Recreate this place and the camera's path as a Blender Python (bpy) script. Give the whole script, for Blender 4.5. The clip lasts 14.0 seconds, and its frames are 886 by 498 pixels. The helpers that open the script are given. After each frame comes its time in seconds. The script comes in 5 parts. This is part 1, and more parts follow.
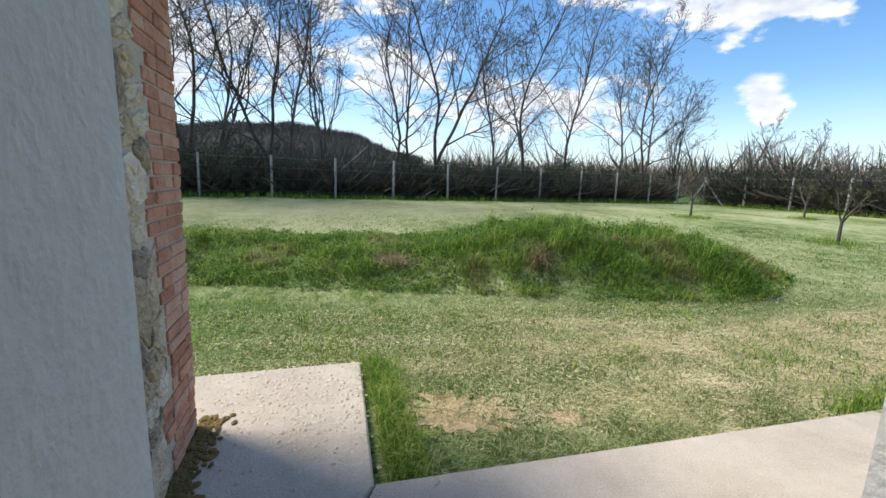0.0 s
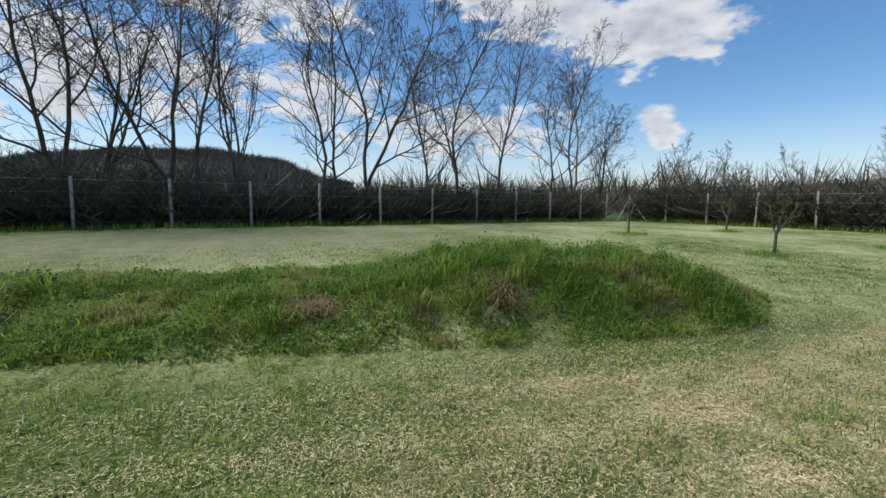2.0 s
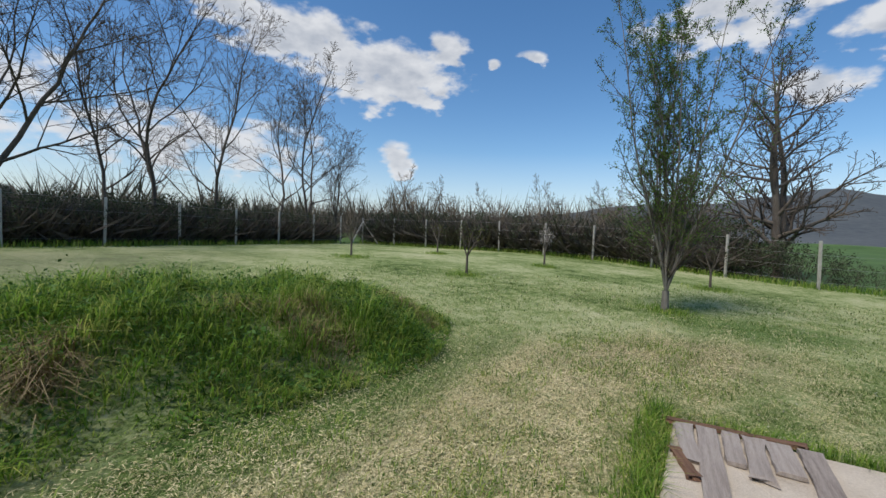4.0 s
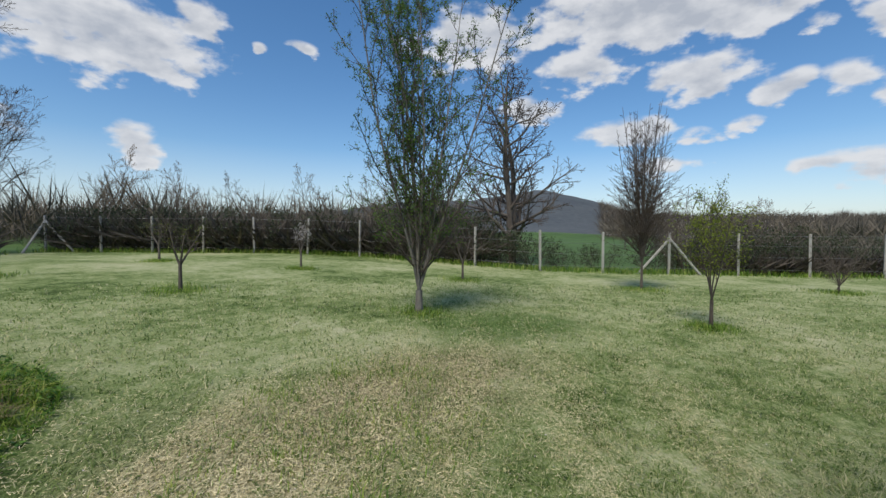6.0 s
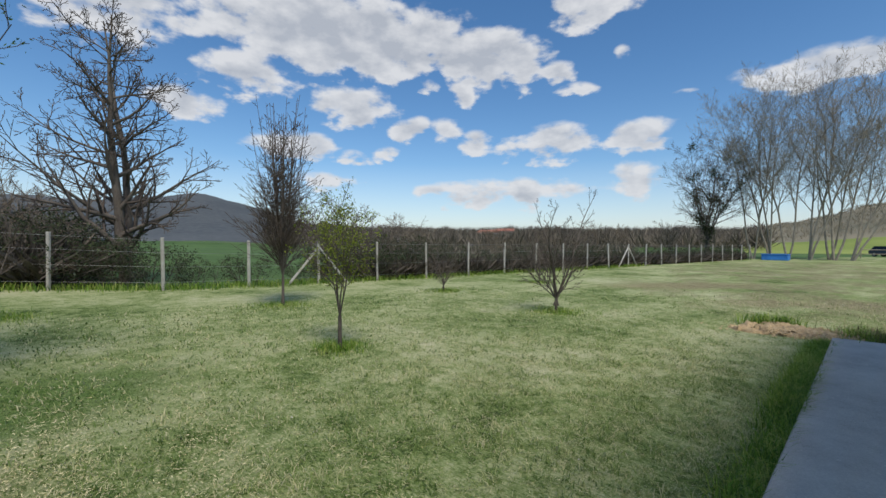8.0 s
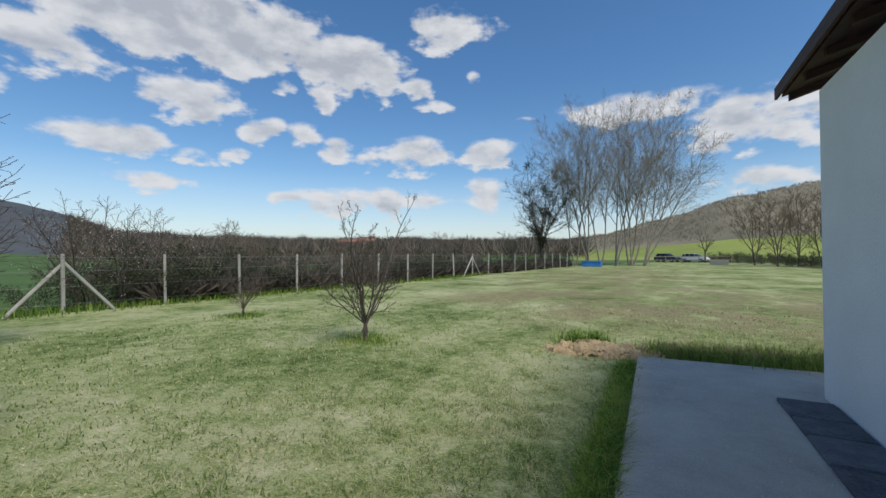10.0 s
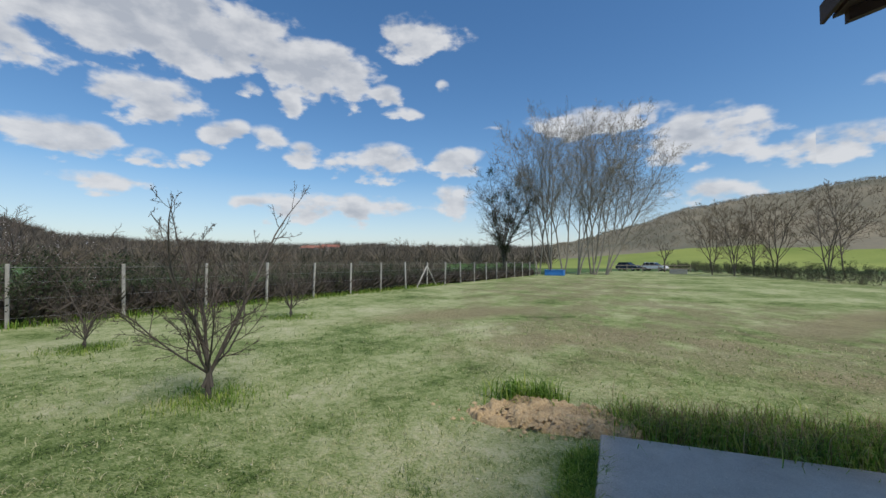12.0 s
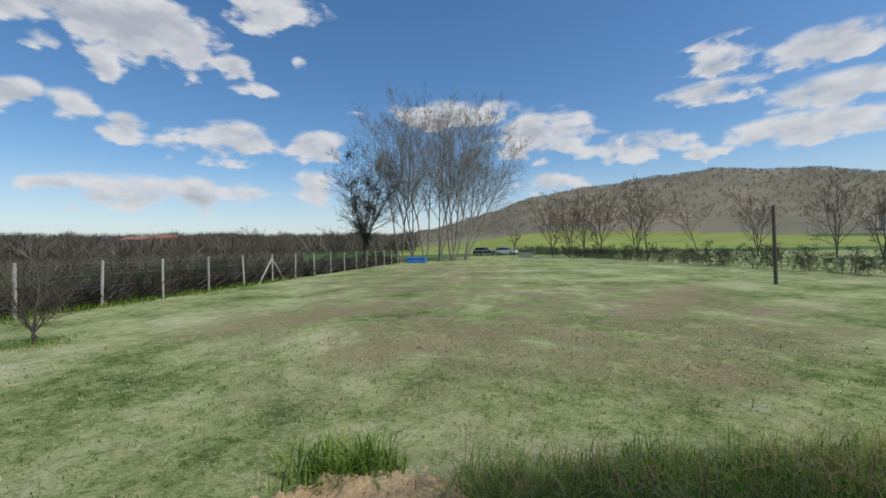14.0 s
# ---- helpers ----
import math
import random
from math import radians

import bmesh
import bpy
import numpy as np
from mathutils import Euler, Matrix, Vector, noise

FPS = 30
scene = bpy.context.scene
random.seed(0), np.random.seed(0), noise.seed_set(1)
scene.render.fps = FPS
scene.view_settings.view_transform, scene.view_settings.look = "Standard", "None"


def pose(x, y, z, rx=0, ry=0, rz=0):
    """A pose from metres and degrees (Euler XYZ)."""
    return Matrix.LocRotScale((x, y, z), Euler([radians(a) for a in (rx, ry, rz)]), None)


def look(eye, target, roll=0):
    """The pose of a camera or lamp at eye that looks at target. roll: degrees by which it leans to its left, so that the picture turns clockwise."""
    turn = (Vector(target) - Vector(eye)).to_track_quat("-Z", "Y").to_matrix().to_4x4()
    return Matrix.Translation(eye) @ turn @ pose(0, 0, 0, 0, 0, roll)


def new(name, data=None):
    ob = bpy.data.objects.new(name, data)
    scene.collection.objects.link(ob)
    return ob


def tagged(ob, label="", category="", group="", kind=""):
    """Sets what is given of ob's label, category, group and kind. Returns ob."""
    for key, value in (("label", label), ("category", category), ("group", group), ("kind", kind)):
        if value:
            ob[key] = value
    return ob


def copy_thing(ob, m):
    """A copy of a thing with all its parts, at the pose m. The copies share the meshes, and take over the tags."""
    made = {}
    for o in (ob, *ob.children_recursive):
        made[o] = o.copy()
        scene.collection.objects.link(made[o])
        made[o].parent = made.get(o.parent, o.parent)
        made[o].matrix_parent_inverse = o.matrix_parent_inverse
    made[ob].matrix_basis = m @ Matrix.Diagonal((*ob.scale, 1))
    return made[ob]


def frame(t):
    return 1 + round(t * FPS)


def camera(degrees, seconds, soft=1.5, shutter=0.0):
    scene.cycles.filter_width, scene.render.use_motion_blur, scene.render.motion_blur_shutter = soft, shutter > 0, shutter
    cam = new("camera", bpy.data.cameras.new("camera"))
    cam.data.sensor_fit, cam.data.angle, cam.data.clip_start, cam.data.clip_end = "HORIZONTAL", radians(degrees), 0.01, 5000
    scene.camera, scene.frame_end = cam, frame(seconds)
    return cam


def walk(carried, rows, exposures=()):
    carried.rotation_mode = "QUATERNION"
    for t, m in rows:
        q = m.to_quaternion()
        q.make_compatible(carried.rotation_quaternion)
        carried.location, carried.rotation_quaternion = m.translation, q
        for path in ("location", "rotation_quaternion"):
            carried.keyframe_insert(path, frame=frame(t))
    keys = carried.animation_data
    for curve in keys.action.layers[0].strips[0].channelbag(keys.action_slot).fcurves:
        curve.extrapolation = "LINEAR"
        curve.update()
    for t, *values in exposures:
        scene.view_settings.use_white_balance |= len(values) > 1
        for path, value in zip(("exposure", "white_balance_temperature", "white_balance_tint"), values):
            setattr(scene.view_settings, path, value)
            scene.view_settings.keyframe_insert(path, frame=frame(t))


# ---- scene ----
cam = camera(94.2, 14.0)
PATH = [
    (0, (-0.542, -0.507, 1.531), (-0.615, 1.463, 1.194), 2.1),
    (0.5, (-0.502, -0.257, 1.568), (-0.702, 1.718, 1.325), 1.0),
    (1, (-0.51, 0.01, 1.428), (-0.641, 1.998, 1.259), 0.3),
    (1.5, (-0.611, 0.603, 1.464), (-0.58, 2.593, 1.261), 0.2),
    (2, (-0.601, 0.837, 1.461), (-0.361, 2.811, 1.244), 0.7),
    (2.5, (-0.366, 1.082, 1.483), (0.166, 3.0, 1.285), 1.7),
    (3, (0.015, 1.36, 1.473), (0.866, 3.163, 1.317), 2.4),
    (5.5, (2.239, 2.024, 1.425), (3.994, 2.982, 1.371), 0.7),
    (6, (2.735, 2.12, 1.481), (4.618, 2.79, 1.409), 0.4),
    (6.5, (3.261, 2.008, 1.509), (5.229, 2.352, 1.431), 0.1),
    (7, (3.748, 1.864, 1.499), (5.746, 1.829, 1.428), 0.3),
    (7.5, (4.18, 1.605, 1.465), (6.13, 1.17, 1.42), 0.15),
    (8, (4.53, 1.27, 1.475), (6.355, 0.45, 1.455), 0.2),
    (8.5, (4.84, 0.84, 1.505), (6.526, -0.237, 1.503), 0.25),
    (9, (5.015, 0.345, 1.515), (6.604, -0.868, 1.522), -0.2),
    (11.5, (6.24, -2.655, 1.635), (7.605, -4.115, 1.69), 0.2),
    (12, (6.42, -3.21, 1.67), (7.768, -4.686, 1.73), 0),
    (12.5, (6.61, -3.73, 1.705), (7.91, -5.25, 1.758), -0.3),
    (13, (6.8, -4.235, 1.73), (7.997, -5.838, 1.77), -0.7),
    (13.5, (6.905, -4.68, 1.73), (7.94, -6.392, 1.75), -1.1),
    (14, (7.02, -5.07, 1.76), (7.83, -6.9, 1.752), -1.5),
]
walk(cam, [(t, look(eye, target, roll)) for t, eye, target, roll in PATH],
     exposures=[(0, 0.78), (0.6, 0.70), (1.3, 0.34), (2.2, 0.28), (4.0, 0.22), (9.0, 0.16), (14, 0.08)])

# ---- light ----
SUN_AZ, SUN_EL = -84.0, 56.0      # degrees clockwise from +y, and above the horizon


def way_of(az, el):
    a, e = radians(az), radians(el)
    return Vector((math.sin(a) * math.cos(e), math.cos(a) * math.cos(e), math.sin(e)))


sun = new("sun", bpy.data.lights.new("sun", "SUN"))
sun.data.energy, sun.data.angle, sun.data.color = 2.75, radians(20.0), (1.0, 0.92, 0.79)
sun.matrix_world = look(way_of(SUN_AZ, SUN_EL) * 60, (0, 0, 0))

# clouds: azimuth, elevation, half width, half height (degrees), thickness
CLOUDS_NORTH = [(31.5, 20.1, 10.4, 4.0, 1.4), (40.0, 23.3, 3.5, 2.2, 1.1), (20.7, 23.2, 9.7, 3.4, 1.3), (34.0, 9.9, 2.3, 2.2, 1), (51.8, 22.7, 1.9, 0.8, 0.8), (46.6, 22.1, 0.9, 0.6, 0.8), (13.2, 25.0, 8.6, 2.0, 1.2), (-31.8, 14.0, 17.8, 4.4, 0.9), (-39.4, 10.0, 12.7, 2.2, 0.9), (-15.5, 22.7, 10.9, 3.5, 1.1), (-10.0, 12.9, 8.8, 4.1, 0.9), (8.2, 9.5, 14.8, 3.6, 0.8)]
CLOUDS_EAST = [(110.7, 16.0, 1.9, 1.3, 1), (114.6, 15.5, 2.9, 1.6, 1), (111.8, 21.0, 1.3, 0.8, 0.8), (113.1, 7.6, 3.4, 0.8, 0.7), (100.9, 25.9, 20.5, 4.6, 1.7), (102.1, 17.9, 5.3, 2.5, 1.1), (94.3, 12.7, 5.5, 1.9, 1.1), (108.9, 15.3, 2.5, 1.4, 1), (101.1, 11.8, 2.0, 0.9, 0.8), (110.7, 20.9, 1.3, 0.8, 0.7), (98.1, 8.6, 3.9, 1.1, 0.7), (82.5, 16.1, 3.6, 1.8, 1), (89.0, 20.7, 5.8, 2.5, 1.1), (106.2, 12.4, 2.0, 0.9, 0.8), (74.1, 24.5, 8.4, 3.6, 1.0)]
CLOUDS_SOUTHEAST = [(120.5, 24.1, 7.8, 3.7, 1.6), (116.5, 20.2, 1.9, 1.7, 1), (134.3, 28.7, 5.7, 2.7, 1.1), (128.9, 21.9, 2.5, 1.4, 1), (131.1, 19.9, 2.1, 0.8, 0.8), (137.5, 23.3, 1.1, 0.8, 0.7), (119.0, 14.3, 2.1, 1.2, 0.9), (129.3, 13.6, 6.7, 2.3, 1.2), (140.1, 13.6, 4.5, 2.0, 1.1), (122.7, 7.2, 11.0, 1.9, 0.85), (139.6, 8.1, 3.0, 2.5, 1), (118.7, 13.4, 2.0, 1.3, 0.9), (137.4, 22.4, 1.2, 0.8, 0.7), (144.0, 17.7, 1.3, 0.5, 0.7)]
CLOUDS_SOUTH = [(157.1, 17.8, 8.7, 1.8, 1.1), (170.1, 14.6, 7.0, 3.2, 1.2), (182.4, 11.9, 6.3, 1.7, 1), (189.5, 10.2, 2.5, 0.6, 0.8), (190.8, 19.8, 3.5, 1.6, 1), (190.1, 16.8, 5.1, 1.3, 1.1), (191.4, 21.9, 3.7, 0.5, 0.7), (199.3, 18.8, 5.0, 1.8, 1.2), (200.1, 14.4, 6.1, 1.8, 1.2), (197.9, 11.5, 7.9, 1.7, 1.1), (171.4, 8.1, 4.4, 1.6, 0.8)]
CLOUDS = CLOUDS_NORTH + CLOUDS_EAST + CLOUDS_SOUTHEAST + CLOUDS_SOUTH


def build_world():
    w = bpy.data.worlds.new("sky")
    scene.world = w
    w.use_nodes = True
    nt = w.node_tree
    nt.nodes.clear()
    N, L = nt.nodes.new, nt.links.new

    def math_node(op, a, b=None, c=None, clamp=False):
        n = N("ShaderNodeMath")
        n.operation, n.use_clamp = op, clamp
        for i, v in enumerate((a, b, c)):
            if v is None:
                continue
            if isinstance(v, (int, float)):
                n.inputs[i].default_value = v
            else:
                L(v, n.inputs[i])
        return n.outputs[0]

    sky = N("ShaderNodeTexSky")
    sky.sky_type, sky.sun_disc = "NISHITA", False
    sky.sun_elevation, sky.sun_rotation = radians(SUN_EL), radians(SUN_AZ)
    sky.air_density, sky.dust_density, sky.ozone_density = 1.0, 0.6, 2.2
    tc = N("ShaderNodeTexCoord")
    sep = N("ShaderNodeSeparateXYZ")
    L(tc.outputs["Generated"], sep.inputs[0])
    az = math_node("MULTIPLY", math_node("ARCTAN2", sep.outputs[0], sep.outputs[1]), 180 / math.pi)
    el = math_node("MULTIPLY", math_node("ARCSINE", sep.outputs[2]), 180 / math.pi)
    # billowing detail in degrees of azimuth and elevation, flattened
    comb = N("ShaderNodeCombineXYZ")
    L(math_node("MULTIPLY", az, 0.055), comb.inputs[0])
    L(math_node("MULTIPLY", el, 0.10), comb.inputs[1])
    n1 = N("ShaderNodeTexNoise")
    n1.inputs["Scale"].default_value, n1.inputs["Detail"].default_value, n1.inputs["Roughness"].default_value = 4.4, 9, 0.52
    L(comb.outputs[0], n1.inputs["Vector"])
    n3 = N("ShaderNodeTexNoise")
    n3.inputs["Scale"].default_value, n3.inputs["Detail"].default_value, n3.inputs["Roughness"].default_value = 1.3, 3, 0.5
    L(comb.outputs[0], n3.inputs["Vector"])
    azel = N("ShaderNodeCombineXYZ")
    turn = math_node("WRAP", az, 270.0, -90.0)
    L(math_node("MULTIPLY_ADD", math_node("SUBTRACT", n3.outputs["Fac"], 0.5), 5.0, turn), azel.inputs[0])
    L(math_node("MULTIPLY_ADD", math_node("SUBTRACT", n1.outputs["Fac"], 0.5), 2.6, el), azel.inputs[1])
    acc = None
    for a, e, sa, se, k in CLOUDS:
        v = N("ShaderNodeVectorMath")
        v.operation = "MULTIPLY_ADD"
        L(azel.outputs[0], v.inputs[0])
        v.inputs[1].default_value, v.inputs[2].default_value = (0.95 / sa, 0.92 / se, 0), (-0.95 * a / sa, -0.92 * e / se, 0)
        d = N("ShaderNodeVectorMath")
        d.operation = "DOT_PRODUCT"
        L(v.outputs[0], d.inputs[0])
        L(v.outputs[0], d.inputs[1])
        b = math_node("MULTIPLY_ADD", d.outputs["Value"], -k, float(k))
        acc = b if acc is None else math_node("SMOOTH_MAX", acc, b, 0.25)
    acc = math_node("MAXIMUM", acc, -1.2)
    field = math_node("ADD", math_node("MULTIPLY", acc, 0.5), math_node("MULTIPLY", math_node("SUBTRACT", n1.outputs["Fac"], 0.5), 2.3))
    ramp = N("ShaderNodeMapRange")
    ramp.interpolation_type = "SMOOTHSTEP"
    L(field, ramp.inputs[0])
    ramp.inputs[1].default_value, ramp.inputs[2].default_value = -0.05, 0.42
    # grey bases, white tops
    shade = N("ShaderNodeTexNoise")
    shade.inputs["Scale"].default_value, shade.inputs["Detail"].default_value = 5.0, 6
    off = N("ShaderNodeVectorMath")
    off.operation = "ADD"
    off.inputs[1].default_value = (0.03, -0.10, 0.4)
    L(comb.outputs[0], off.inputs[0])
    L(off.outputs[0], shade.inputs["Vector"])
    thick = N("ShaderNodeMapRange")
    thick.inputs[1].default_value, thick.inputs[2].default_value, thick.inputs[3].default_value, thick.inputs[4].default_value = 0.0, 0.95, 0.0, 0.56
    above = N("ShaderNodeVectorMath")
    above.operation = "ADD"
    above.inputs[1].default_value = (-0.03, 0.16, 0)
    L(comb.outputs[0], above.inputs[0])
    n2 = N("ShaderNodeTexNoise")
    n2.inputs["Scale"].default_value, n2.inputs["Detail"].default_value, n2.inputs["Roughness"].default_value = 4.4, 6, 0.55
    L(above.outputs[0], n2.inputs["Vector"])
    cover = math_node("ADD", math_node("MULTIPLY", acc, 0.50), math_node("MULTIPLY", math_node("SUBTRACT", n2.outputs["Fac"], 0.5), 1.9))
    L(cover, thick.inputs[0])
    tone = math_node("SUBTRACT", math_node("MULTIPLY_ADD", shade.outputs["Fac"], 0.9, 0.12), thick.outputs[0])
    cr = N("ShaderNodeValToRGB")
    cr.color_ramp.elements[0].position, cr.color_ramp.elements[0].color = 0.02, (3.3, 3.55, 4.0, 1)
    cr.color_ramp.elements[1].position, cr.color_ramp.elements[1].color = 0.50, (5.3, 5.4, 5.6, 1)
    L(tone, cr.inputs[0])
    # thin haze low over the land
    low = N("ShaderNodeMapRange")
    L(el, low.inputs[0])
    low.inputs[1].default_value, low.inputs[2].default_value, low.inputs[3].default_value, low.inputs[4].default_value = 0, 11, 0.55, 0
    hz = N("ShaderNodeMix")
    hz.data_type = "RGBA"
    L(low.outputs[0], hz.inputs["Factor"])
    deep = N("ShaderNodeHueSaturation")
    deep.inputs["Saturation"].default_value, deep.inputs["Value"].default_value = 1.24, 1.0
    L(sky.outputs[0], deep.inputs["Color"])
    L(deep.outputs[0], hz.inputs["A"])
    hz.inputs["B"].default_value = (4.5, 5.0, 5.8, 1)
    mx = N("ShaderNodeMix")
    mx.data_type = "RGBA"
    L(math_node("MULTIPLY", ramp.outputs[0], 0.94), mx.inputs["Factor"])
    L(hz.outputs["Result"], mx.inputs["A"])
    L(cr.outputs[0], mx.inputs["B"])
    bg = N("ShaderNodeBackground")
    bg.inputs["Strength"].default_value = 0.122
    L(mx.outputs["Result"], bg.inputs["Color"])
    out = N("ShaderNodeOutputWorld")
    L(bg.outputs[0], out.inputs["Surface"])


build_world()

# ---- materials ----


def mat(name, stops, scale=4.0, detail=6, rough=0.85, bump=0.3, bump_scale=60.0, fine=0.35, stretch=(1, 1, 1), island=0.0, objrand=0.0, spec=0.3, translucent=0.0, metal=0.0, harsh=0.55):
    """Two noises, coarse and fine, through a colour ramp; optional variation by loose piece or by object."""
    m = bpy.data.materials.new(name)
    m.use_nodes = True
    nt = m.node_tree
    N, L = nt.nodes.new, nt.links.new
    bsdf = nt.nodes["Principled BSDF"]
    bsdf.inputs["Roughness"].default_value = rough
    bsdf.inputs["Specular IOR Level"].default_value = spec
    bsdf.inputs["Metallic"].default_value = metal
    tc, mp = N("ShaderNodeTexCoord"), N("ShaderNodeMapping")
    mp.inputs["Scale"].default_value = stretch
    L(tc.outputs["Object"], mp.inputs[0])
    n1, n2 = N("ShaderNodeTexNoise"), N("ShaderNodeTexNoise")
    n1.inputs["Scale"].default_value, n1.inputs["Detail"].default_value = scale, detail
    n2.inputs["Scale"].default_value, n2.inputs["Detail"].default_value = bump_scale, 4
    n1.inputs["Roughness"].default_value = harsh
    for n in (n1, n2):
        L(mp.outputs[0], n.inputs["Vector"])
    mixv = N("ShaderNodeMix")
    mixv.inputs["Factor"].default_value = fine
    L(n1.outputs["Fac"], mixv.inputs["A"])
    L(n2.outputs["Fac"], mixv.inputs["B"])
    val = mixv.outputs["Result"]
    for on, sock in ((island, "island"), (objrand, "obj")):
        if on:
            src = N("ShaderNodeNewGeometry").outputs["Random Per Island"] if sock == "island" else N("ShaderNodeObjectInfo").outputs["Random"]
            ma = N("ShaderNodeMath")
            ma.operation = "MULTIPLY_ADD"
            L(src, ma.inputs[0])
            ma.inputs[1].default_value = on
            sb = N("ShaderNodeMath")
            sb.operation = "SUBTRACT"
            L(val, sb.inputs[0])
            sb.inputs[1].default_value = on / 2
            L(sb.outputs[0], ma.inputs[2])
            val = ma.outputs[0]
    cr = N("ShaderNodeValToRGB")
    el = cr.color_ramp.elements
    el[0].position, el[0].color = stops[0][0], (*stops[0][1], 1)
    el[1].position, el[1].color = stops[-1][0], (*stops[-1][1], 1)
    for p, c in stops[1:-1]:
        e = el.new(p)
        e.color = (*c, 1)
    L(val, cr.inputs[0])
    L(cr.outputs[0], bsdf.inputs["Base Color"])
    if bump:
        bp = N("ShaderNodeBump")
        bp.inputs["Strength"].default_value, bp.inputs["Distance"].default_value = bump, 0.02
        L(n2.outputs["Fac"], bp.inputs["Height"])
        L(bp.outputs[0], bsdf.inputs["Normal"])
    if translucent:
        tr, ms = N("ShaderNodeBsdfTranslucent"), N("ShaderNodeMixShader")
        L(cr.outputs[0], tr.inputs[0])
        ms.inputs[0].default_value = translucent
        L(bsdf.outputs[0], ms.inputs[1])
        L(tr.outputs[0], ms.inputs[2])
        L(ms.outputs[0], nt.nodes["Material Output"].inputs["Surface"])
    return m




def lawn_mat():
    """Mown turf: broad drift of colour, mowing bands, patches, and a fine tangle of green and dry blades."""
    m = bpy.data.materials.new("mown_lawn")
    m.use_nodes = True
    nt = m.node_tree
    N, L = nt.nodes.new, nt.links.new
    bsdf = nt.nodes["Principled BSDF"]
    bsdf.inputs["Roughness"].default_value, bsdf.inputs["Specular IOR Level"].default_value = 0.95, 0.1
    tc = N("ShaderNodeTexCoord")

    def noise_of(scale, detail, rough, stretch=None, turn=0.0):
        n = N("ShaderNodeTexNoise")
        n.inputs["Scale"].default_value, n.inputs["Detail"].default_value, n.inputs["Roughness"].default_value = scale, detail, rough
        mp = N("ShaderNodeMapping")
        mp.vector_type = "TEXTURE"
        mp.inputs["Rotation"].default_value = (0, 0, turn)
        mp.inputs["Scale"].default_value = stretch or (1, 1, 1)
        L(tc.outputs["Object"], mp.inputs[0])
        L(mp.outputs[0], n.inputs["Vector"])
        return n.outputs["Fac"]

    def math_node(op, a, b=None, c=None):
        n = N("ShaderNodeMath")
        n.operation = op
        for i, v in enumerate((a, b, c)):
            if isinstance(v, (int, float)):
                n.inputs[i].default_value = v
            elif v is not None:
                L(v, n.inputs[i])
        return n.outputs[0]

    def ramp_of(value, lo, hi):
        n = N("ShaderNodeMapRange")
        n.interpolation_type = "SMOOTHSTEP"
        L(value, n.inputs[0])
        n.inputs[1].default_value, n.inputs[2].default_value = lo, hi
        return n.outputs[0]

    fine = noise_of(26, 6, 0.78, (1, 0.45, 1), 0.4)
    total = None
    for w, src in ((0.26, noise_of(0.30, 4, 0.6)), (0.09, noise_of(0.9, 3, 0.5, (1, 9, 1), radians(15))), (0.20, noise_of(2.6, 5, 0.7)), (0.12, noise_of(8.0, 3, 0.6)), (0.36, fine)):
        total = math_node("MULTIPLY_ADD", src, w, 0.0 if total is None else total)
    cr = N("ShaderNodeValToRGB")
    e = cr.color_ramp.elements
    e[0].position, e[0].color = 0.425, (0.03, 0.05, 0.014, 1)
    e[1].position, e[1].color = 0.61, (0.52, 0.50, 0.32, 1)
    for p, c in ((0.475, (0.135, 0.195, 0.055, 1)), (0.52, (0.29, 0.335, 0.142, 1))):
        k = e.new(p)
        k.color = c
    L(total, cr.inputs[0])
    # dry hay left in rows, worn brown ground, dark green, dull and mottled patches: centre, half axes, turn
    rows = noise_of(1.5, 5, 0.65, (3.2, 0.42, 1), radians(14))
    worn = noise_of(1.1, 6, 0.7)
    patchy = noise_of(0.7, 8, 0.72, (1.8, 1, 1), radians(-50))
    colour = cr.outputs[0]
    for source, lo, hi, strength, dark, pale, spots_of in (
            (rows, 0.37, 0.58, 0.88, (0.15, 0.14, 0.055), (0.78, 0.67, 0.42), [(2.2, 3.5, 5.2, 1.15, 8), (3.9, 4.1, 2.3, 1.2, 20), (2.6, 2.6, 2.2, 0.6, 19)]),
            (worn, 0.37, 0.58, 0.75, (0.11, 0.095, 0.05), (0.46, 0.38, 0.225), [(8.0, -13.8, 0.9, 0.8, 0), (6.15, -11.9, 1.1, 0.8, 0), (5.6, -20.5, 1.1, 6.5, -14), (6.4, 3.7, 2.2, 1.1, -20), (10.5, -12.5, 3.2, 1.2, 60), (4.9, -9.2, 1.2, 0.9, 0), (15.5, -14.0, 4.0, 1.5, 75)]),
            (worn, 0.30, 0.50, 0.8, (0.02, 0.05, 0.01), (0.125, 0.225, 0.045), [(-2.4, 3.3, 3.6, 1.2, 5), (2.4, 4.75, 3.4, 0.55, 12), (9.6, 3.4, 1.8, 1.2, -40), (-0.2, 2.6, 1.4, 0.5, 19)]),
            (fine, 0.10, 0.30, 0.6, (0.085, 0.09, 0.05), (0.34, 0.33, 0.215), [(-5.0, 12.5, 12.0, 4.2, 24)]),
            (patchy, 0.53, 0.68, 0.75, (0.075, 0.07, 0.035), (0.38, 0.33, 0.19), [(9.5, -17.0, 11.0, 10.0, 0), (20.0, -32.0, 9.0, 22.0, 20)])):
        mask = None
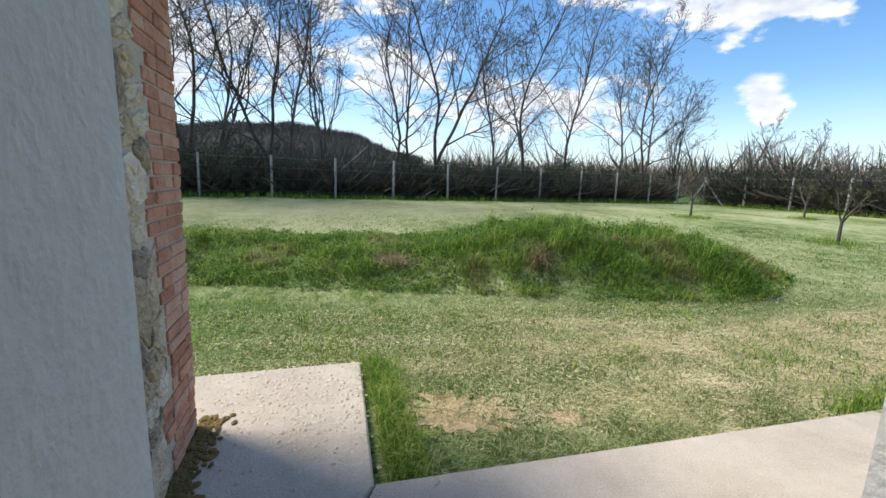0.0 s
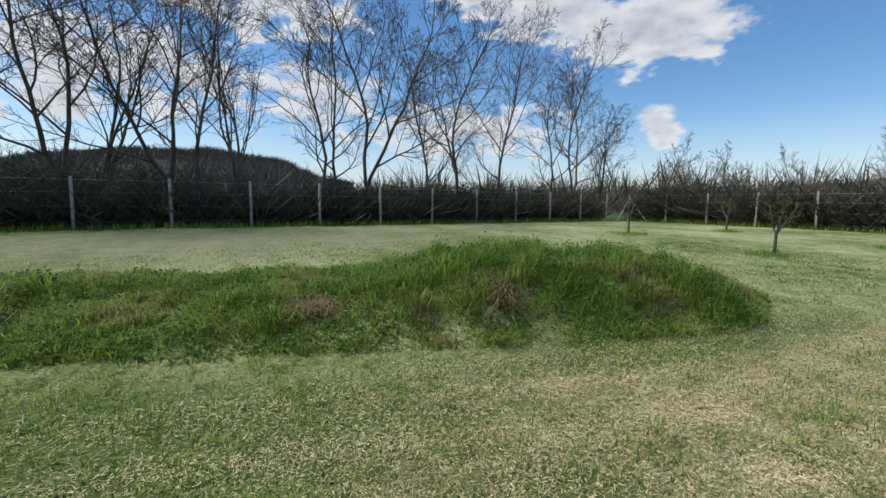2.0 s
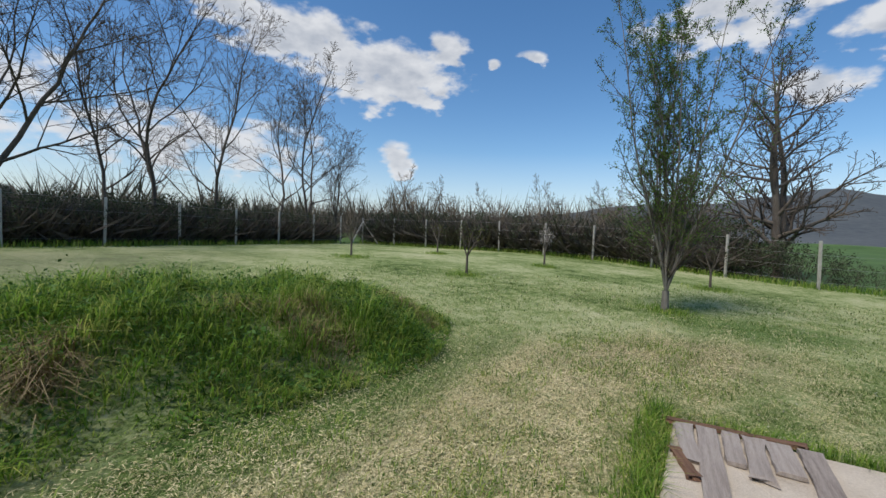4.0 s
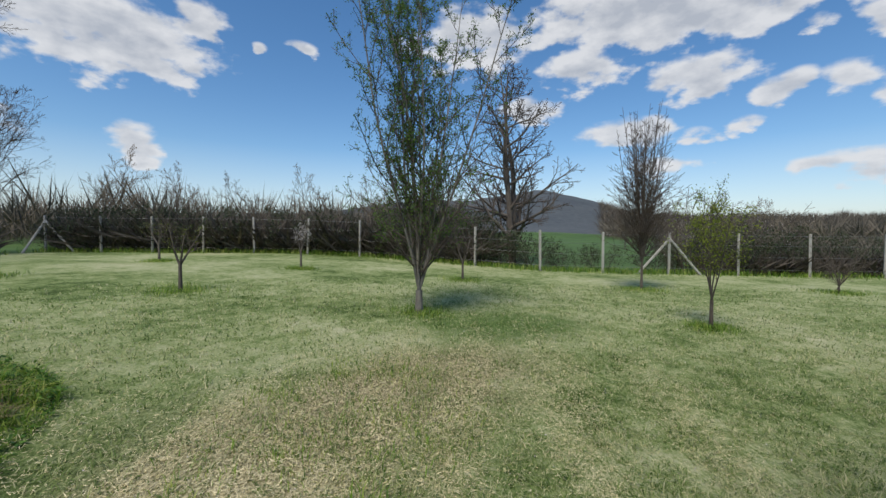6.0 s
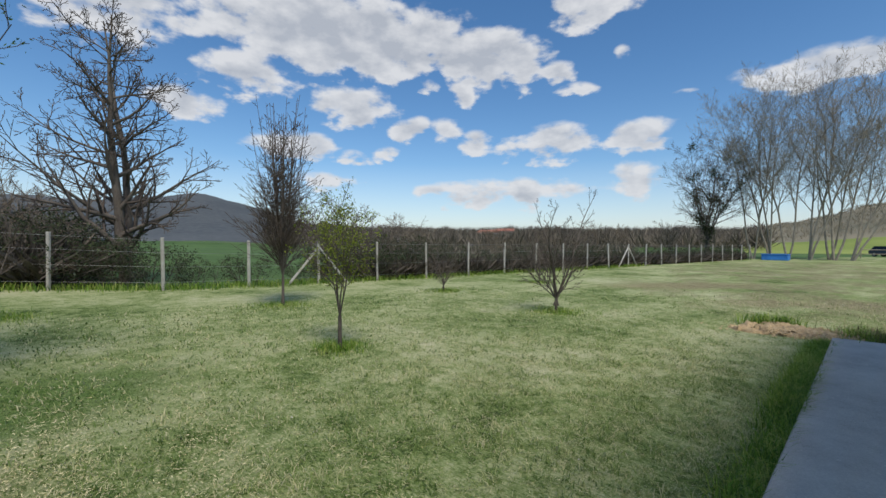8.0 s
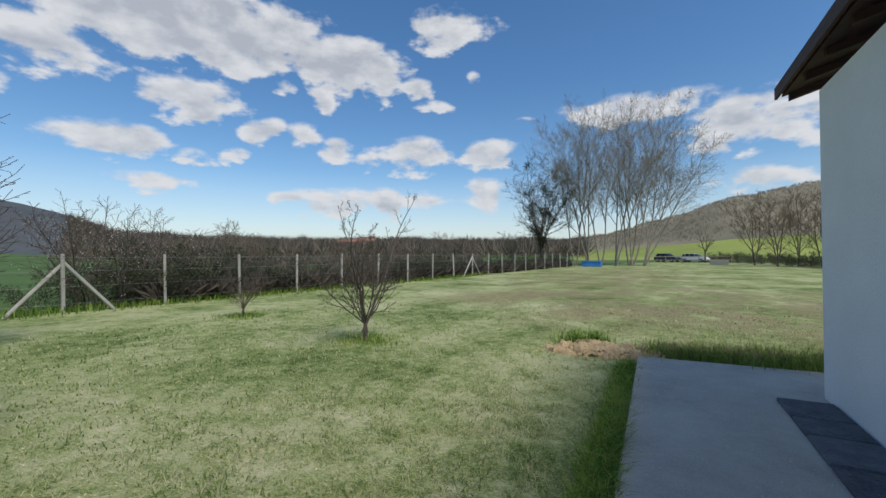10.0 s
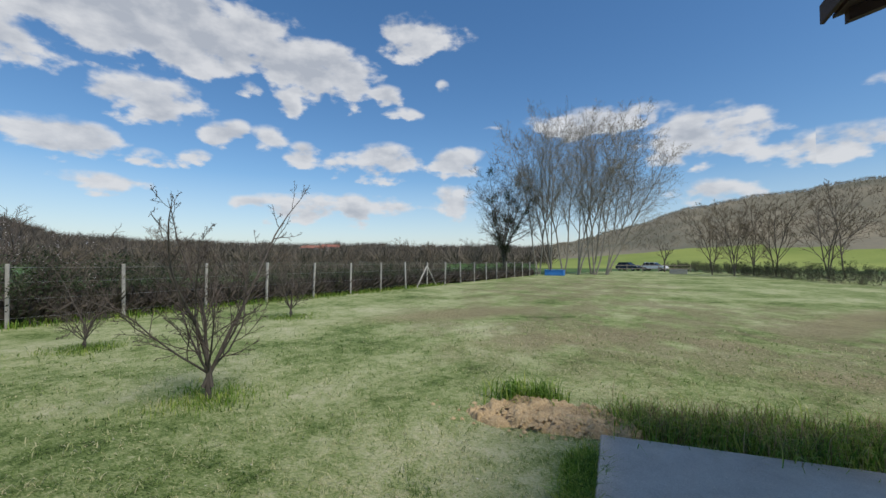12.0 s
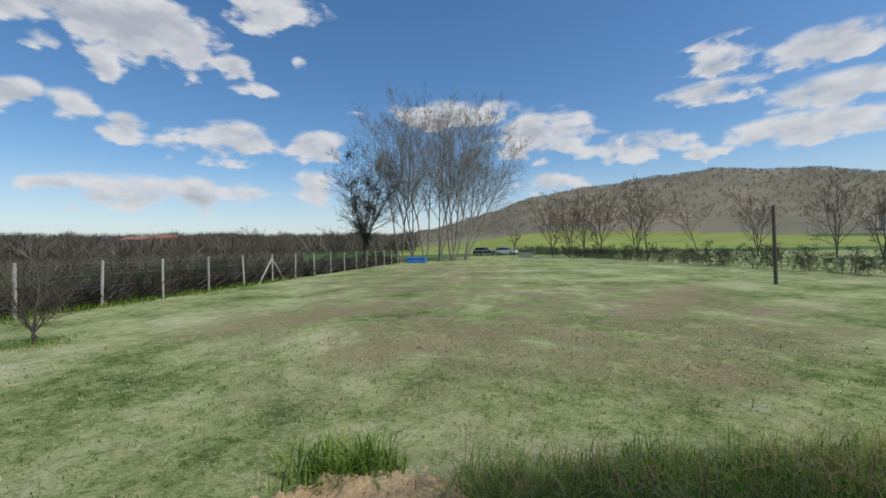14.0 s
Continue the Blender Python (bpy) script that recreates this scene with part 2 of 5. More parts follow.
        for cx, cy, rx, ry, turn in spots_of:
            mp = N("ShaderNodeMapping")
            mp.vector_type = "TEXTURE"
            mp.inputs["Location"].default_value, mp.inputs["Rotation"].default_value, mp.inputs["Scale"].default_value = (cx, cy, 0), (0, 0, radians(turn)), (rx, ry, 1000)
            L(tc.outputs["Object"], mp.inputs[0])
            ln = N("ShaderNodeVectorMath")
            ln.operation = "LENGTH"
            L(mp.outputs[0], ln.inputs[0])
            near = ramp_of(ln.outputs["Value"], 1.25, 0.35)
            mask = near if mask is None else math_node("MAXIMUM", mask, near)
        amount = math_node("MULTIPLY", mask, ramp_of(math_node("MULTIPLY_ADD", mask, 0.12, source), lo, hi))
        tint = N("ShaderNodeMix")
        tint.data_type = "RGBA"
        L(ramp_of(fine, 0.36, 0.64), tint.inputs["Factor"])
        tint.inputs["A"].default_value, tint.inputs["B"].default_value = (*dark, 1), (*pale, 1)
        mixed = N("ShaderNodeMix")
        mixed.data_type = "RGBA"
        L(math_node("MULTIPLY", amount, strength), mixed.inputs["Factor"])
        L(colour, mixed.inputs["A"])
        L(tint.outputs["Result"], mixed.inputs["B"])
        colour = mixed.outputs["Result"]
    L(colour, bsdf.inputs["Base Color"])
    bp = N("ShaderNodeBump")
    bp.inputs["Strength"].default_value, bp.inputs["Distance"].default_value = 0.9, 0.05
    L(total, bp.inputs["Height"])
    L(bp.outputs[0], bsdf.inputs["Normal"])
    return m


LAWN = lawn_mat()
MEADOW = mat("meadow_grass", [(0.35, (0.04, 0.085, 0.018)), (0.65, (0.095, 0.165, 0.04))], 0.08, 8, 0.95, 0.4, 6, 0.3)
FIELD = mat("bright_field", [(0.35, (0.16, 0.22, 0.04)), (0.65, (0.30, 0.34, 0.08))], 0.02, 6, 0.95, 0.3, 2, 0.3)
# blue-grey haze of the distance is mixed into this hill colour
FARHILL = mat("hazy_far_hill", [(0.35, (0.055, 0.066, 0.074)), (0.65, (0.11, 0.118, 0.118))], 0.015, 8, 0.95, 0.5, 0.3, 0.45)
DARKHILL = mat("dark_wooded_slope", [(0.35, (0.05, 0.05, 0.036)), (0.65, (0.115, 0.105, 0.078))], 0.03, 8, 0.95, 0.5, 0.4, 0.45)
HILL = mat("wooded_hill_soil", [(0.35, (0.13, 0.13, 0.085)), (0.5, (0.21, 0.19, 0.13)), (0.65, (0.28, 0.24, 0.16))], 0.012, 9, 0.95, 0.0, 0.5, 0.2)
SOIL = mat("dry_soil", [(0.3, (0.30, 0.205, 0.10)), (0.7, (0.68, 0.52, 0.31))], 3, 6, 0.95, 0.8, 40, 0.5)
CONCRETE = mat("weathered_concrete", [(0.28, (0.30, 0.25, 0.20)), (0.45, (0.48, 0.415, 0.34)), (0.6, (0.60, 0.53, 0.44)), (0.75, (0.68, 0.61, 0.52))], 1.3, 10, 0.9, 0.5, 90, 0.35, harsh=0.7)
POSTC = mat("post_concrete", [(0.3, (0.31, 0.29, 0.26)), (0.7, (0.52, 0.50, 0.45))], 4, 6, 0.9, 0.4, 60, 0.4, objrand=0.15)
PLASTER = mat("white_plaster", [(0.3, (0.74, 0.73, 0.71)), (0.7, (0.86, 0.85, 0.83))], 1.2, 7, 0.9, 0.35, 45, 0.4)
MORTAR = mat("grey_mortar", [(0.3, (0.54, 0.47, 0.38)), (0.7, (0.72, 0.64, 0.53))], 9, 6, 0.95, 0.8, 70, 0.4)
STONE = mat("field_stone", [(0.22, (0.20, 0.17, 0.135)), (0.34, (0.38, 0.335, 0.265)), (0.46, (0.60, 0.47, 0.31)), (0.58, (0.72, 0.62, 0.47)), (0.76, (0.88, 0.81, 0.68))], 9, 12, 0.9, 1.0, 40, 0.35, objrand=0.42, harsh=0.85)
BRICK = mat("old_brick", [(0.25, (0.42, 0.185, 0.12)), (0.5, (0.62, 0.32, 0.22)), (0.75, (0.70, 0.47, 0.36))], 9, 9, 0.9, 0.8, 50, 0.4, objrand=0.34)
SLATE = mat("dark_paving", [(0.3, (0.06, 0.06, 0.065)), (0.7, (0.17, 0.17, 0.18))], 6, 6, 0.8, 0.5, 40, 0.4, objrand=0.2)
TILE = mat("roof_tile", [(0.3, (0.22, 0.08, 0.06)), (0.7, (0.40, 0.19, 0.13))], 6, 6, 0.85, 0.4, 40, 0.35, objrand=0.3)
RAFTER = mat("brown_rafter", [(0.3, (0.045, 0.026, 0.022)), (0.7, (0.10, 0.055, 0.042))], 3, 6, 0.7, 0.3, 40, 0.3, (1, 1, 8))
BOARD = mat("weathered_board", [(0.3, (0.20, 0.165, 0.145)), (0.5, (0.33, 0.285, 0.255)), (0.7, (0.44, 0.39, 0.35))], 3, 8, 0.9, 0.5, 20, 0.4, (1, 14, 6), objrand=0.2)
ROTTEN = mat("rotten_board", [(0.3, (0.10, 0.055, 0.035)), (0.7, (0.26, 0.15, 0.10))], 4, 8, 0.95, 0.7, 25, 0.4, (1, 10, 4))
BARK = mat("grey_bark", [(0.3, (0.055, 0.045, 0.038)), (0.7, (0.17, 0.145, 0.12))], 5, 7, 0.95, 0.8, 30, 0.4, (1, 1, 0.3), objrand=0.12)
TWIG = mat("brown_twig", [(0.3, (0.06, 0.046, 0.038)), (0.7, (0.165, 0.135, 0.11))], 2, 4, 0.9, 0.0, 20, 0.3, objrand=0.15)
THICKET = mat("thicket_twig", [(0.3, (0.05, 0.044, 0.036)), (0.7, (0.15, 0.125, 0.10))], 1, 4, 0.95, 0.0, 12, 0.3, island=0.3)
LEAF = mat("spring_leaf", [(0.3, (0.045, 0.10, 0.016)), (0.7, (0.16, 0.26, 0.045))], 2, 4, 0.6, 0.0, 12, 0.3, island=0.45, translucent=0.5)
LEAFY = mat("yellow_green_leaf", [(0.3, (0.11, 0.155, 0.014)), (0.7, (0.32, 0.38, 0.045))], 2, 4, 0.6, 0.0, 12, 0.3, island=0.45, translucent=0.5)
BLOSSOM = mat("pale_blossom", [(0.3, (0.45, 0.40, 0.38)), (0.7, (0.80, 0.74, 0.72))], 2, 4, 0.7, 0.0, 12, 0.3, island=0.4, translucent=0.3)
DARKLEAF = mat("ivy_leaf", [(0.3, (0.02, 0.034, 0.014)), (0.7, (0.07, 0.092, 0.038))], 2, 4, 0.6, 0.0, 12, 0.3, island=0.45, translucent=0.2)
GRASS = mat("grass_blade", [(0.25, (0.065, 0.145, 0.018)), (0.48, (0.19, 0.345, 0.038)), (0.78, (0.47, 0.51, 0.14))], 1.6, 8, 0.6, 0.0, 8, 0.3, island=0.5, translucent=0.5)
SHORT = mat("short_grass", [(0.26, (0.085, 0.155, 0.03)), (0.5, (0.28, 0.375, 0.115)), (0.74, (0.66, 0.62, 0.38))], 1.4, 8, 0.7, 0.0, 8, 0.3, island=0.55, translucent=0.5)
STRAW = mat("hay_clipping", [(0.3, (0.46, 0.40, 0.20)), (0.7, (0.82, 0.72, 0.45))], 0.8, 5, 0.9, 0.0, 8, 0.3, island=0.4)
FARTWIG = mat("far_wood_twig", [(0.3, (0.21, 0.19, 0.13)), (0.7, (0.33, 0.285, 0.20))], 0.01, 5, 0.95, 0.0, 0.1, 0.3, island=0.4)
BLUE = mat("blue_sheet", [(0.3, (0.03, 0.16, 0.50)), (0.7, (0.06, 0.26, 0.68))], 2, 5, 0.5, 0.2, 20, 0.3)
WHITECAR = mat("white_car_paint", [(0.3, (0.76, 0.77, 0.78)), (0.7, (0.82, 0.82, 0.83))], 1, 3, 0.25, 0.0, 20, 0.2, spec=0.5)
DARKCAR = mat("dark_car_paint", [(0.3, (0.015, 0.017, 0.022)), (0.7, (0.03, 0.033, 0.04))], 1, 3, 0.25, 0.0, 20, 0.2, spec=0.5)
RUBBER = mat("black_rubber", [(0.3, (0.012, 0.012, 0.012)), (0.7, (0.03, 0.03, 0.03))], 4, 3, 0.8, 0.1, 40, 0.2)
GLASSM = mat("dark_car_glass", [(0.3, (0.01, 0.012, 0.014)), (0.7, (0.02, 0.022, 0.025))], 1, 2, 0.08, 0.0, 20, 0.2, spec=0.6)
WIRE = mat("fence_wire", [(0.3, (0.25, 0.25, 0.25)), (0.7, (0.42, 0.42, 0.41))], 3, 3, 0.5, 0.0, 20, 0.2, metal=0.8)
MOSS = mat("dry_moss", [(0.3, (0.10, 0.075, 0.025)), (0.7, (0.28, 0.20, 0.07))], 14, 6, 0.95, 0.9, 60, 0.4)
TIMBER = mat("grey_timber", [(0.3, (0.16, 0.13, 0.10)), (0.7, (0.36, 0.31, 0.26))], 3, 6, 0.9, 0.4, 40, 0.4, (1, 1, 0.2))

# ---- helpers of this scene ----


def soft(v):
    v = np.clip(v, 0, 1)
    return v * v * (3 - 2 * v)


def link(name, me, material, parent=None, label=""):
    ob = new(name, me)
    if material is not None and not me.materials:
        me.materials.append(material)
    if parent is not None:
        ob.parent = parent
    if label:
        tagged(ob, label)
    return ob


def part(name, bm, material, parent=None, label="", smooth=False):
    me = bpy.data.meshes.new(name)
    bm.to_mesh(me)
    bm.free()
    if smooth:
        me.polygons.foreach_set("use_smooth", [True] * len(me.polygons))
    return link(name, me, material, parent, label)


def tri_mesh(name, V, T):
    me = bpy.data.meshes.new(name)
    V, T = np.asarray(V, dtype=np.float32), np.asarray(T, dtype=np.int32)
    me.vertices.add(len(V))
    me.vertices.foreach_set("co", V.ravel())
    me.loops.add(T.size)
    me.loops.foreach_set("vertex_index", T.ravel())
    me.polygons.add(len(T))
    me.polygons.foreach_set("loop_start", np.arange(0, T.size, 3, dtype=np.int32))
    me.update(calc_edges=True)
    return me


def box(bm, size, at=(0, 0, 0), turn=0.0, bevel=0.0, tilt=None):
    m = Matrix.Translation(at) @ Matrix.Rotation(turn, 4, "Z")
    if tilt is not None:
        m = m @ tilt
    made = bmesh.ops.create_cube(bm, size=1, matrix=m @ Matrix.Diagonal((*size, 1)))
    if bevel:
        edges = {e for v in made["verts"] for e in v.link_edges}
        bmesh.ops.bevel(bm, geom=list(edges), offset=bevel, segments=1, affect="EDGES")
    return bm


def rod(bm, a, b, r0, r1=None, sides=6):
    a, b = Vector(a), Vector(b)
    d = b - a
    m = Matrix.Translation((a + b) / 2) @ d.to_track_quat("Z", "Y").to_matrix().to_4x4()
    bmesh.ops.create_cone(bm, cap_ends=True, segments=sides, radius1=r0, radius2=r0 if r1 is None else r1, depth=d.length, matrix=m)
    return bm


def thing(name, label, category, group="", at=(0, 0, 0), turn=0.0, kind=""):
    e = tagged(new(name), label, category, group, kind)
    e.matrix_basis = Matrix.Translation(at) @ Matrix.Rotation(turn, 4, "Z")
    return e


# ---- the lie of the land ----
TURN = radians(19.0)
U = Vector((math.cos(TURN), math.sin(TURN), 0))       # along the front of the house
W = Vector((math.sin(TURN), -math.cos(TURN), 0))      # from the front towards the back
C1 = Vector((4.45, 2.95, 0))                          # outer corner of the paved border


def hp(u, s, z=0.0):
    """A place by the house: u along the front, s towards the back, both from the corner of the paving."""
    return C1 + U * u + W * s + Vector((0, 0, z))


SKYLINE = [(-180, 4), (-120, 4), (-60, 4), (-40, 3.4), (-31, 5.2), (-23, 5.9), (-15, 4.8), (-10, 2.9), (0, 1.2), (35, 1.5), (48, 2.6), (66, 4.7), (74, 5.0), (83, 6.2), (89, 5.0), (95, 2.9), (102, 2.2), (140, 2.0), (150, 1.6), (162, 4.5), (168, 6.2), (173, 7.2), (180, 7.9), (189, 8.2), (194, 7.8), (199, 7.2), (203, 6.2), (225, 7), (270, 5), (330, 4)]
_a = np.array([p[0] for p in SKYLINE] + [540.0])
_e = np.array([p[1] for p in SKYLINE] + [4.0])


def mound(x, y):
    """The overgrown heap of earth in front of the house."""
    front = 4.25 + 0.07 * (x + 3) + 0.9 * soft((x - 3) / 2.5)
    along = soft((x + 9.0) / 3.0) * soft((5.5 - x) / 3.0)
    top = 0.20 + 0.36 * soft((x + 1.8) / 2.2) + 0.04 * np.sin(x * 2.1) + 0.05 * np.sin(x * 4.3 + y * 2) * np.sin(y * 3.7)
    across = soft((y - front) / 1.35) * soft((front + 4.6 - y) / 2.4)
    return top * along * across


def gz(x, y):
    """Height of the ground."""
    x, y = np.asarray(x, dtype=float), np.asarray(y, dtype=float)
    r = np.hypot(x - 4, y)
    az = np.degrees(np.arctan2(x - 4, y))
    az = np.where(az < -150, az + 360, az)
    near = -0.10 + 0.62 * soft(y / 17.0)
    near = near * (1 - 0.5 * soft((r - 40) / 60))
    e = np.interp(az, _a, _e)
    e = e + 0.12 * np.sin(az * 0.31) + 0.10 * np.sin(az * 0.83 + 1) + 0.05 * np.sin(az * 2.1)
    h = np.tan(np.radians(e)) * 520 * soft((r - 130) / 420) ** 1.3
    return near + mound(x, y) + h + 0.015 * np.sin(x * 1.7 + y) * np.sin(y * 1.3)


def gzf(x, y):
    return float(gz(x, y))


FENCE_LEFT = [(-18.0, 12.2), (-15.5, 13.2), (-13.1, 14.2), (-10.7, 15.25), (-8.3, 16.3), (-5.9, 17.1), (-3.56, 18.05), (-1.15, 19.2), (1.22, 20.3), (3.6, 21.4), (6.0, 22.6), (8.3, 23.6), (10.6, 24.6), (12.7, 25.4)]
FENCE_RIGHT = [(14.7, 26.2), (15.55, 23.7), (16.4, 21.5), (17.25, 19.3), (18.12, 17.1), (18.95, 14.7), (19.66, 12.3), (19.85, 9.55), (20.05, 6.8), (20.22, 4.04), (21.25, 1.57), (21.6, -0.95)]
FENCE_RIGHT += [(21.6 + 0.594 * i, -0.95 - 2.561 * i) for i in range(1, 20)]


def inside(x, y):
    """True on the mown side of the fences."""
    fx = np.interp(-np.asarray(y), [-p[1] for p in FENCE_RIGHT], [p[0] for p in FENCE_RIGHT])
    fy = np.interp(x, [p[0] for p in FENCE_LEFT], [p[1] for p in FENCE_LEFT])
    return (np.asarray(x) < fx + 0.3) & (np.asarray(y) < fy + 0.3)


# ---- ground: one sheet to the horizon ----
def build_ground():
    rad = np.concatenate([[0], np.geomspace(0.5, 30, 95), np.geomspace(31.5, 3000, 85)])
    na = 300
    ang = np.linspace(0, 2 * math.pi, na, endpoint=False)
    X = 4 + rad[1:, None] * np.sin(ang)
    Y = rad[1:, None] * np.cos(ang)
    Z = gz(X, Y)
    V = np.concatenate([[[4, 0, gzf(4, 0)]], np.stack([X.ravel(), Y.ravel(), Z.ravel()], 1)])
    F = [(0, 1 + (k + 1) % na, 1 + k) for k in range(na)]
    for i in range(len(rad) - 2):
        a, b = 1 + i * na, 1 + (i + 1) * na
        F += [(a + k, a + (k + 1) % na, b + (k + 1) % na, b + k) for k in range(na)]
    me = bpy.data.meshes.new("ground")
    me.from_pydata(V.tolist(), [], F)
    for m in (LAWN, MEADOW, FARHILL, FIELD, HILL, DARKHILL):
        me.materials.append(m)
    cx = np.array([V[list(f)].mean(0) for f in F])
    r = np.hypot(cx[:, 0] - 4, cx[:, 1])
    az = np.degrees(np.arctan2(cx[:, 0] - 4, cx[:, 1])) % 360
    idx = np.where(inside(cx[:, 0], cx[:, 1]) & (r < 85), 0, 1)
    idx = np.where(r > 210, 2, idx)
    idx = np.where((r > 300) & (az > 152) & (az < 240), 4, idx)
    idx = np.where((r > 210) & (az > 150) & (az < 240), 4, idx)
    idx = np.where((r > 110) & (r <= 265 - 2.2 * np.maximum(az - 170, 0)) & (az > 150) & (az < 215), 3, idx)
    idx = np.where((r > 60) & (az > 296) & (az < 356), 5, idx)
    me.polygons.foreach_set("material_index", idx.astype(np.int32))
    me.polygons.foreach_set("use_smooth", [True] * len(F))
    me.update()
    tagged(new("ground", me), "mown grass, meadow and wooded hills on rolling ground", "ground", kind="structure")


build_ground()

# ---- the house ----
FRONT, SIDE, BACK = 1.18, -1.80, 9.72      # s of the front wall, u of the side wall, s of the back wall
EAVE = 3.3


def prism(bm, pts, z0, z1):
    lo = [bm.verts.new((p[0], p[1], z0)) for p in pts]
    hi = [bm.verts.new((p[0], p[1], z1)) for p in pts]
    n = len(pts)
    for i in range(n):
        bm.faces.new((lo[i], lo[(i + 1) % n], hi[(i + 1) % n], hi[i]))
    bm.faces.new(hi)
    bm.faces.new(lo[::-1])
    bmesh.ops.recalc_face_normals(bm, faces=bm.faces)
    return bm


def wall(name, u0, s0, u1, s1, z0, z1, material, label):
    bm = prism(bmesh.new(), [hp(u0, s0), hp(u1, s0), hp(u1, s1), hp(u0, s1)], z0, z1)
    return tagged(part(name, bm, material), label, "wall", kind="structure")


def u_of(p):
    return (Vector((p[0], p[1], 0)) - C1).dot(U)


JL, JR = u_of((-0.84, -0.12)) - 0.02, u_of((0.228, 0.248)) + 0.08
WING = u_of((-2.07, 1.70))
WING_S = -0.94
wall("wall_front_right", JR, FRONT, SIDE, FRONT + 0.3, -0.15, EAVE, PLASTER, "white plastered outer wall beside the doorway")
wall("wall_front_left", WING, FRONT, JL, FRONT + 0.3, -0.15, EAVE, PLASTER, "white plastered wall at the doorway")
wall("wall_front_over_door", JL + 0.002, FRONT + 0.002, JR - 0.002, FRONT + 0.298, 2.2, EAVE, PLASTER, "white plastered wall over the doorway")
wall("wall_east", SIDE - 0.3, FRONT + 0.303, SIDE, BACK, -0.15, EAVE, PLASTER, "white plastered side wall of the house")
wall("wall_back", -9.5, BACK - 0.3, SIDE - 0.303, BACK, -0.15, EAVE, PLASTER, "white plastered back wall of the house")
# unseen west wall, with a wide opening added to let daylight into the room
wall("wall_west_front", -9.8, WING_S + 0.35, -9.503, 2.2, -0.15, EAVE, PLASTER, "white plastered far wall of the house")
wall("wall_west_back", -9.8, 9.0, -9.503, BACK, -0.15, EAVE, PLASTER, "white plastered far wall of the house")
wall("wall_west_head", -9.797, 2.203, -9.506, 8.997, 2.75, EAVE, PLASTER, "white plastered wall over the wide opening added to light the room")
wall("floor", -9.5, FRONT + 0.31, SIDE - 0.31, BACK - 0.31, -0.1, 0.0, CONCRETE, "bare concrete floor inside the house")
wall("ceiling", -9.5, FRONT + 0.31, SIDE - 0.31, BACK - 0.31, 2.9, 3.0, PLASTER, "plain white ceiling inside the house")


def slab(name, pts, z0, z1, label, material=CONCRETE):
    bm = prism(bmesh.new(), pts, z0, z1)
    bmesh.ops.bevel(bm, geom=[e for e in bm.edges if all(abs(v.co.z - z1) < 1e-5 for v in e.verts)], offset=0.012, segments=1, affect="EDGES")
    return tagged(part(name, bm, material), label, "paving", kind="structure")


EDGE_L = Vector((-0.908, 1.336, 0))
PADC = Vector((-1.32, 2.715, 0))
slab("pavement_front", [EDGE_L, C1, hp(SIDE, FRONT - 0.004), hp(JL - 0.3, FRONT - 0.004)], -0.2, 0.0, "worn concrete border along the house front")
slab("pavement_side", [C1 + W * 0.004 - U * 0.05, Vector((8.02, -7.23, 0)), Vector((5.957, -8.07, 0)), hp(-6.0, 11.0), hp(-6.0, BACK + 0.004), hp(SIDE + 0.002, BACK + 0.004), hp(SIDE + 0.002, FRONT)], -0.2, -0.004, "grey concrete border along the side of the house")
slab("pavement_wing", [PADC, EDGE_L - U * 0.006, hp(WING + 0.004, FRONT - 0.004), hp(WING + 0.004, WING_S - 0.004), hp(-9.5, WING_S - 0.004), PADC - U * 3.6], -0.2, -0.006, "pale gritty concrete border before the stone wing")
wall("doorstep", JL + 0.003, FRONT, JR - 0.003, FRONT + 0.305, -0.1, 0.0, CONCRETE, "concrete threshold of the doorway")


# ---- trees ----
def tubes(branches, sides_of):
    """Tapered tubes along polylines, as one triangle mesh."""
    V, T, n0 = [], [], 0
    for pts, rads, level in branches:
        k = sides_of[min(level, len(sides_of) - 1)]
        P = np.asarray(pts, dtype=float)
        d = np.gradient(P, axis=0)
        d /= np.linalg.norm(d, axis=1)[:, None] + 1e-9
        ref = np.array([1.0, 0.3, 0.1]) if abs(d[0][2]) > 0.5 else np.array([0.1, 0.2, 1.0])
        a = np.cross(d, ref)
        a /= np.linalg.norm(a, axis=1)[:, None] + 1e-9
        b = np.cross(d, a)
        th = np.linspace(0, 2 * math.pi, k, endpoint=False)
        ring = P[:, None, :] + (a[:, None, :] * np.cos(th)[None, :, None] + b[:, None, :] * np.sin(th)[None, :, None]) * np.asarray(rads)[:, None, None]
        V.append(ring.reshape(-1, 3))
        m = len(P)
        i, j = np.meshgrid(np.arange(m - 1), np.arange(k), indexing="ij")
        p00, p01 = n0 + i * k + j, n0 + i * k + (j + 1) % k
        p10, p11 = p00 + k, p01 + k
        T.append(np.stack([p00, p01, p11], -1).reshape(-1, 3))
        T.append(np.stack([p00, p11, p10], -1).reshape(-1, 3))
        n0 += m * k
    return np.concatenate(V), np.concatenate(T)


def turned(rng, d, angle, spin=None):
    """d bent away by an angle, in a random or given direction round it."""
    ref = Vector((0, 0, 1)) if abs(d.z) < 0.9 else Vector((1, 0, 0))
    a = d.cross(ref).normalized()
    return (Matrix.Rotation(rng.uniform(0, 6.283) if spin is None else spin, 3, d) @ (Matrix.Rotation(angle, 3, a) @ d)).normalized()


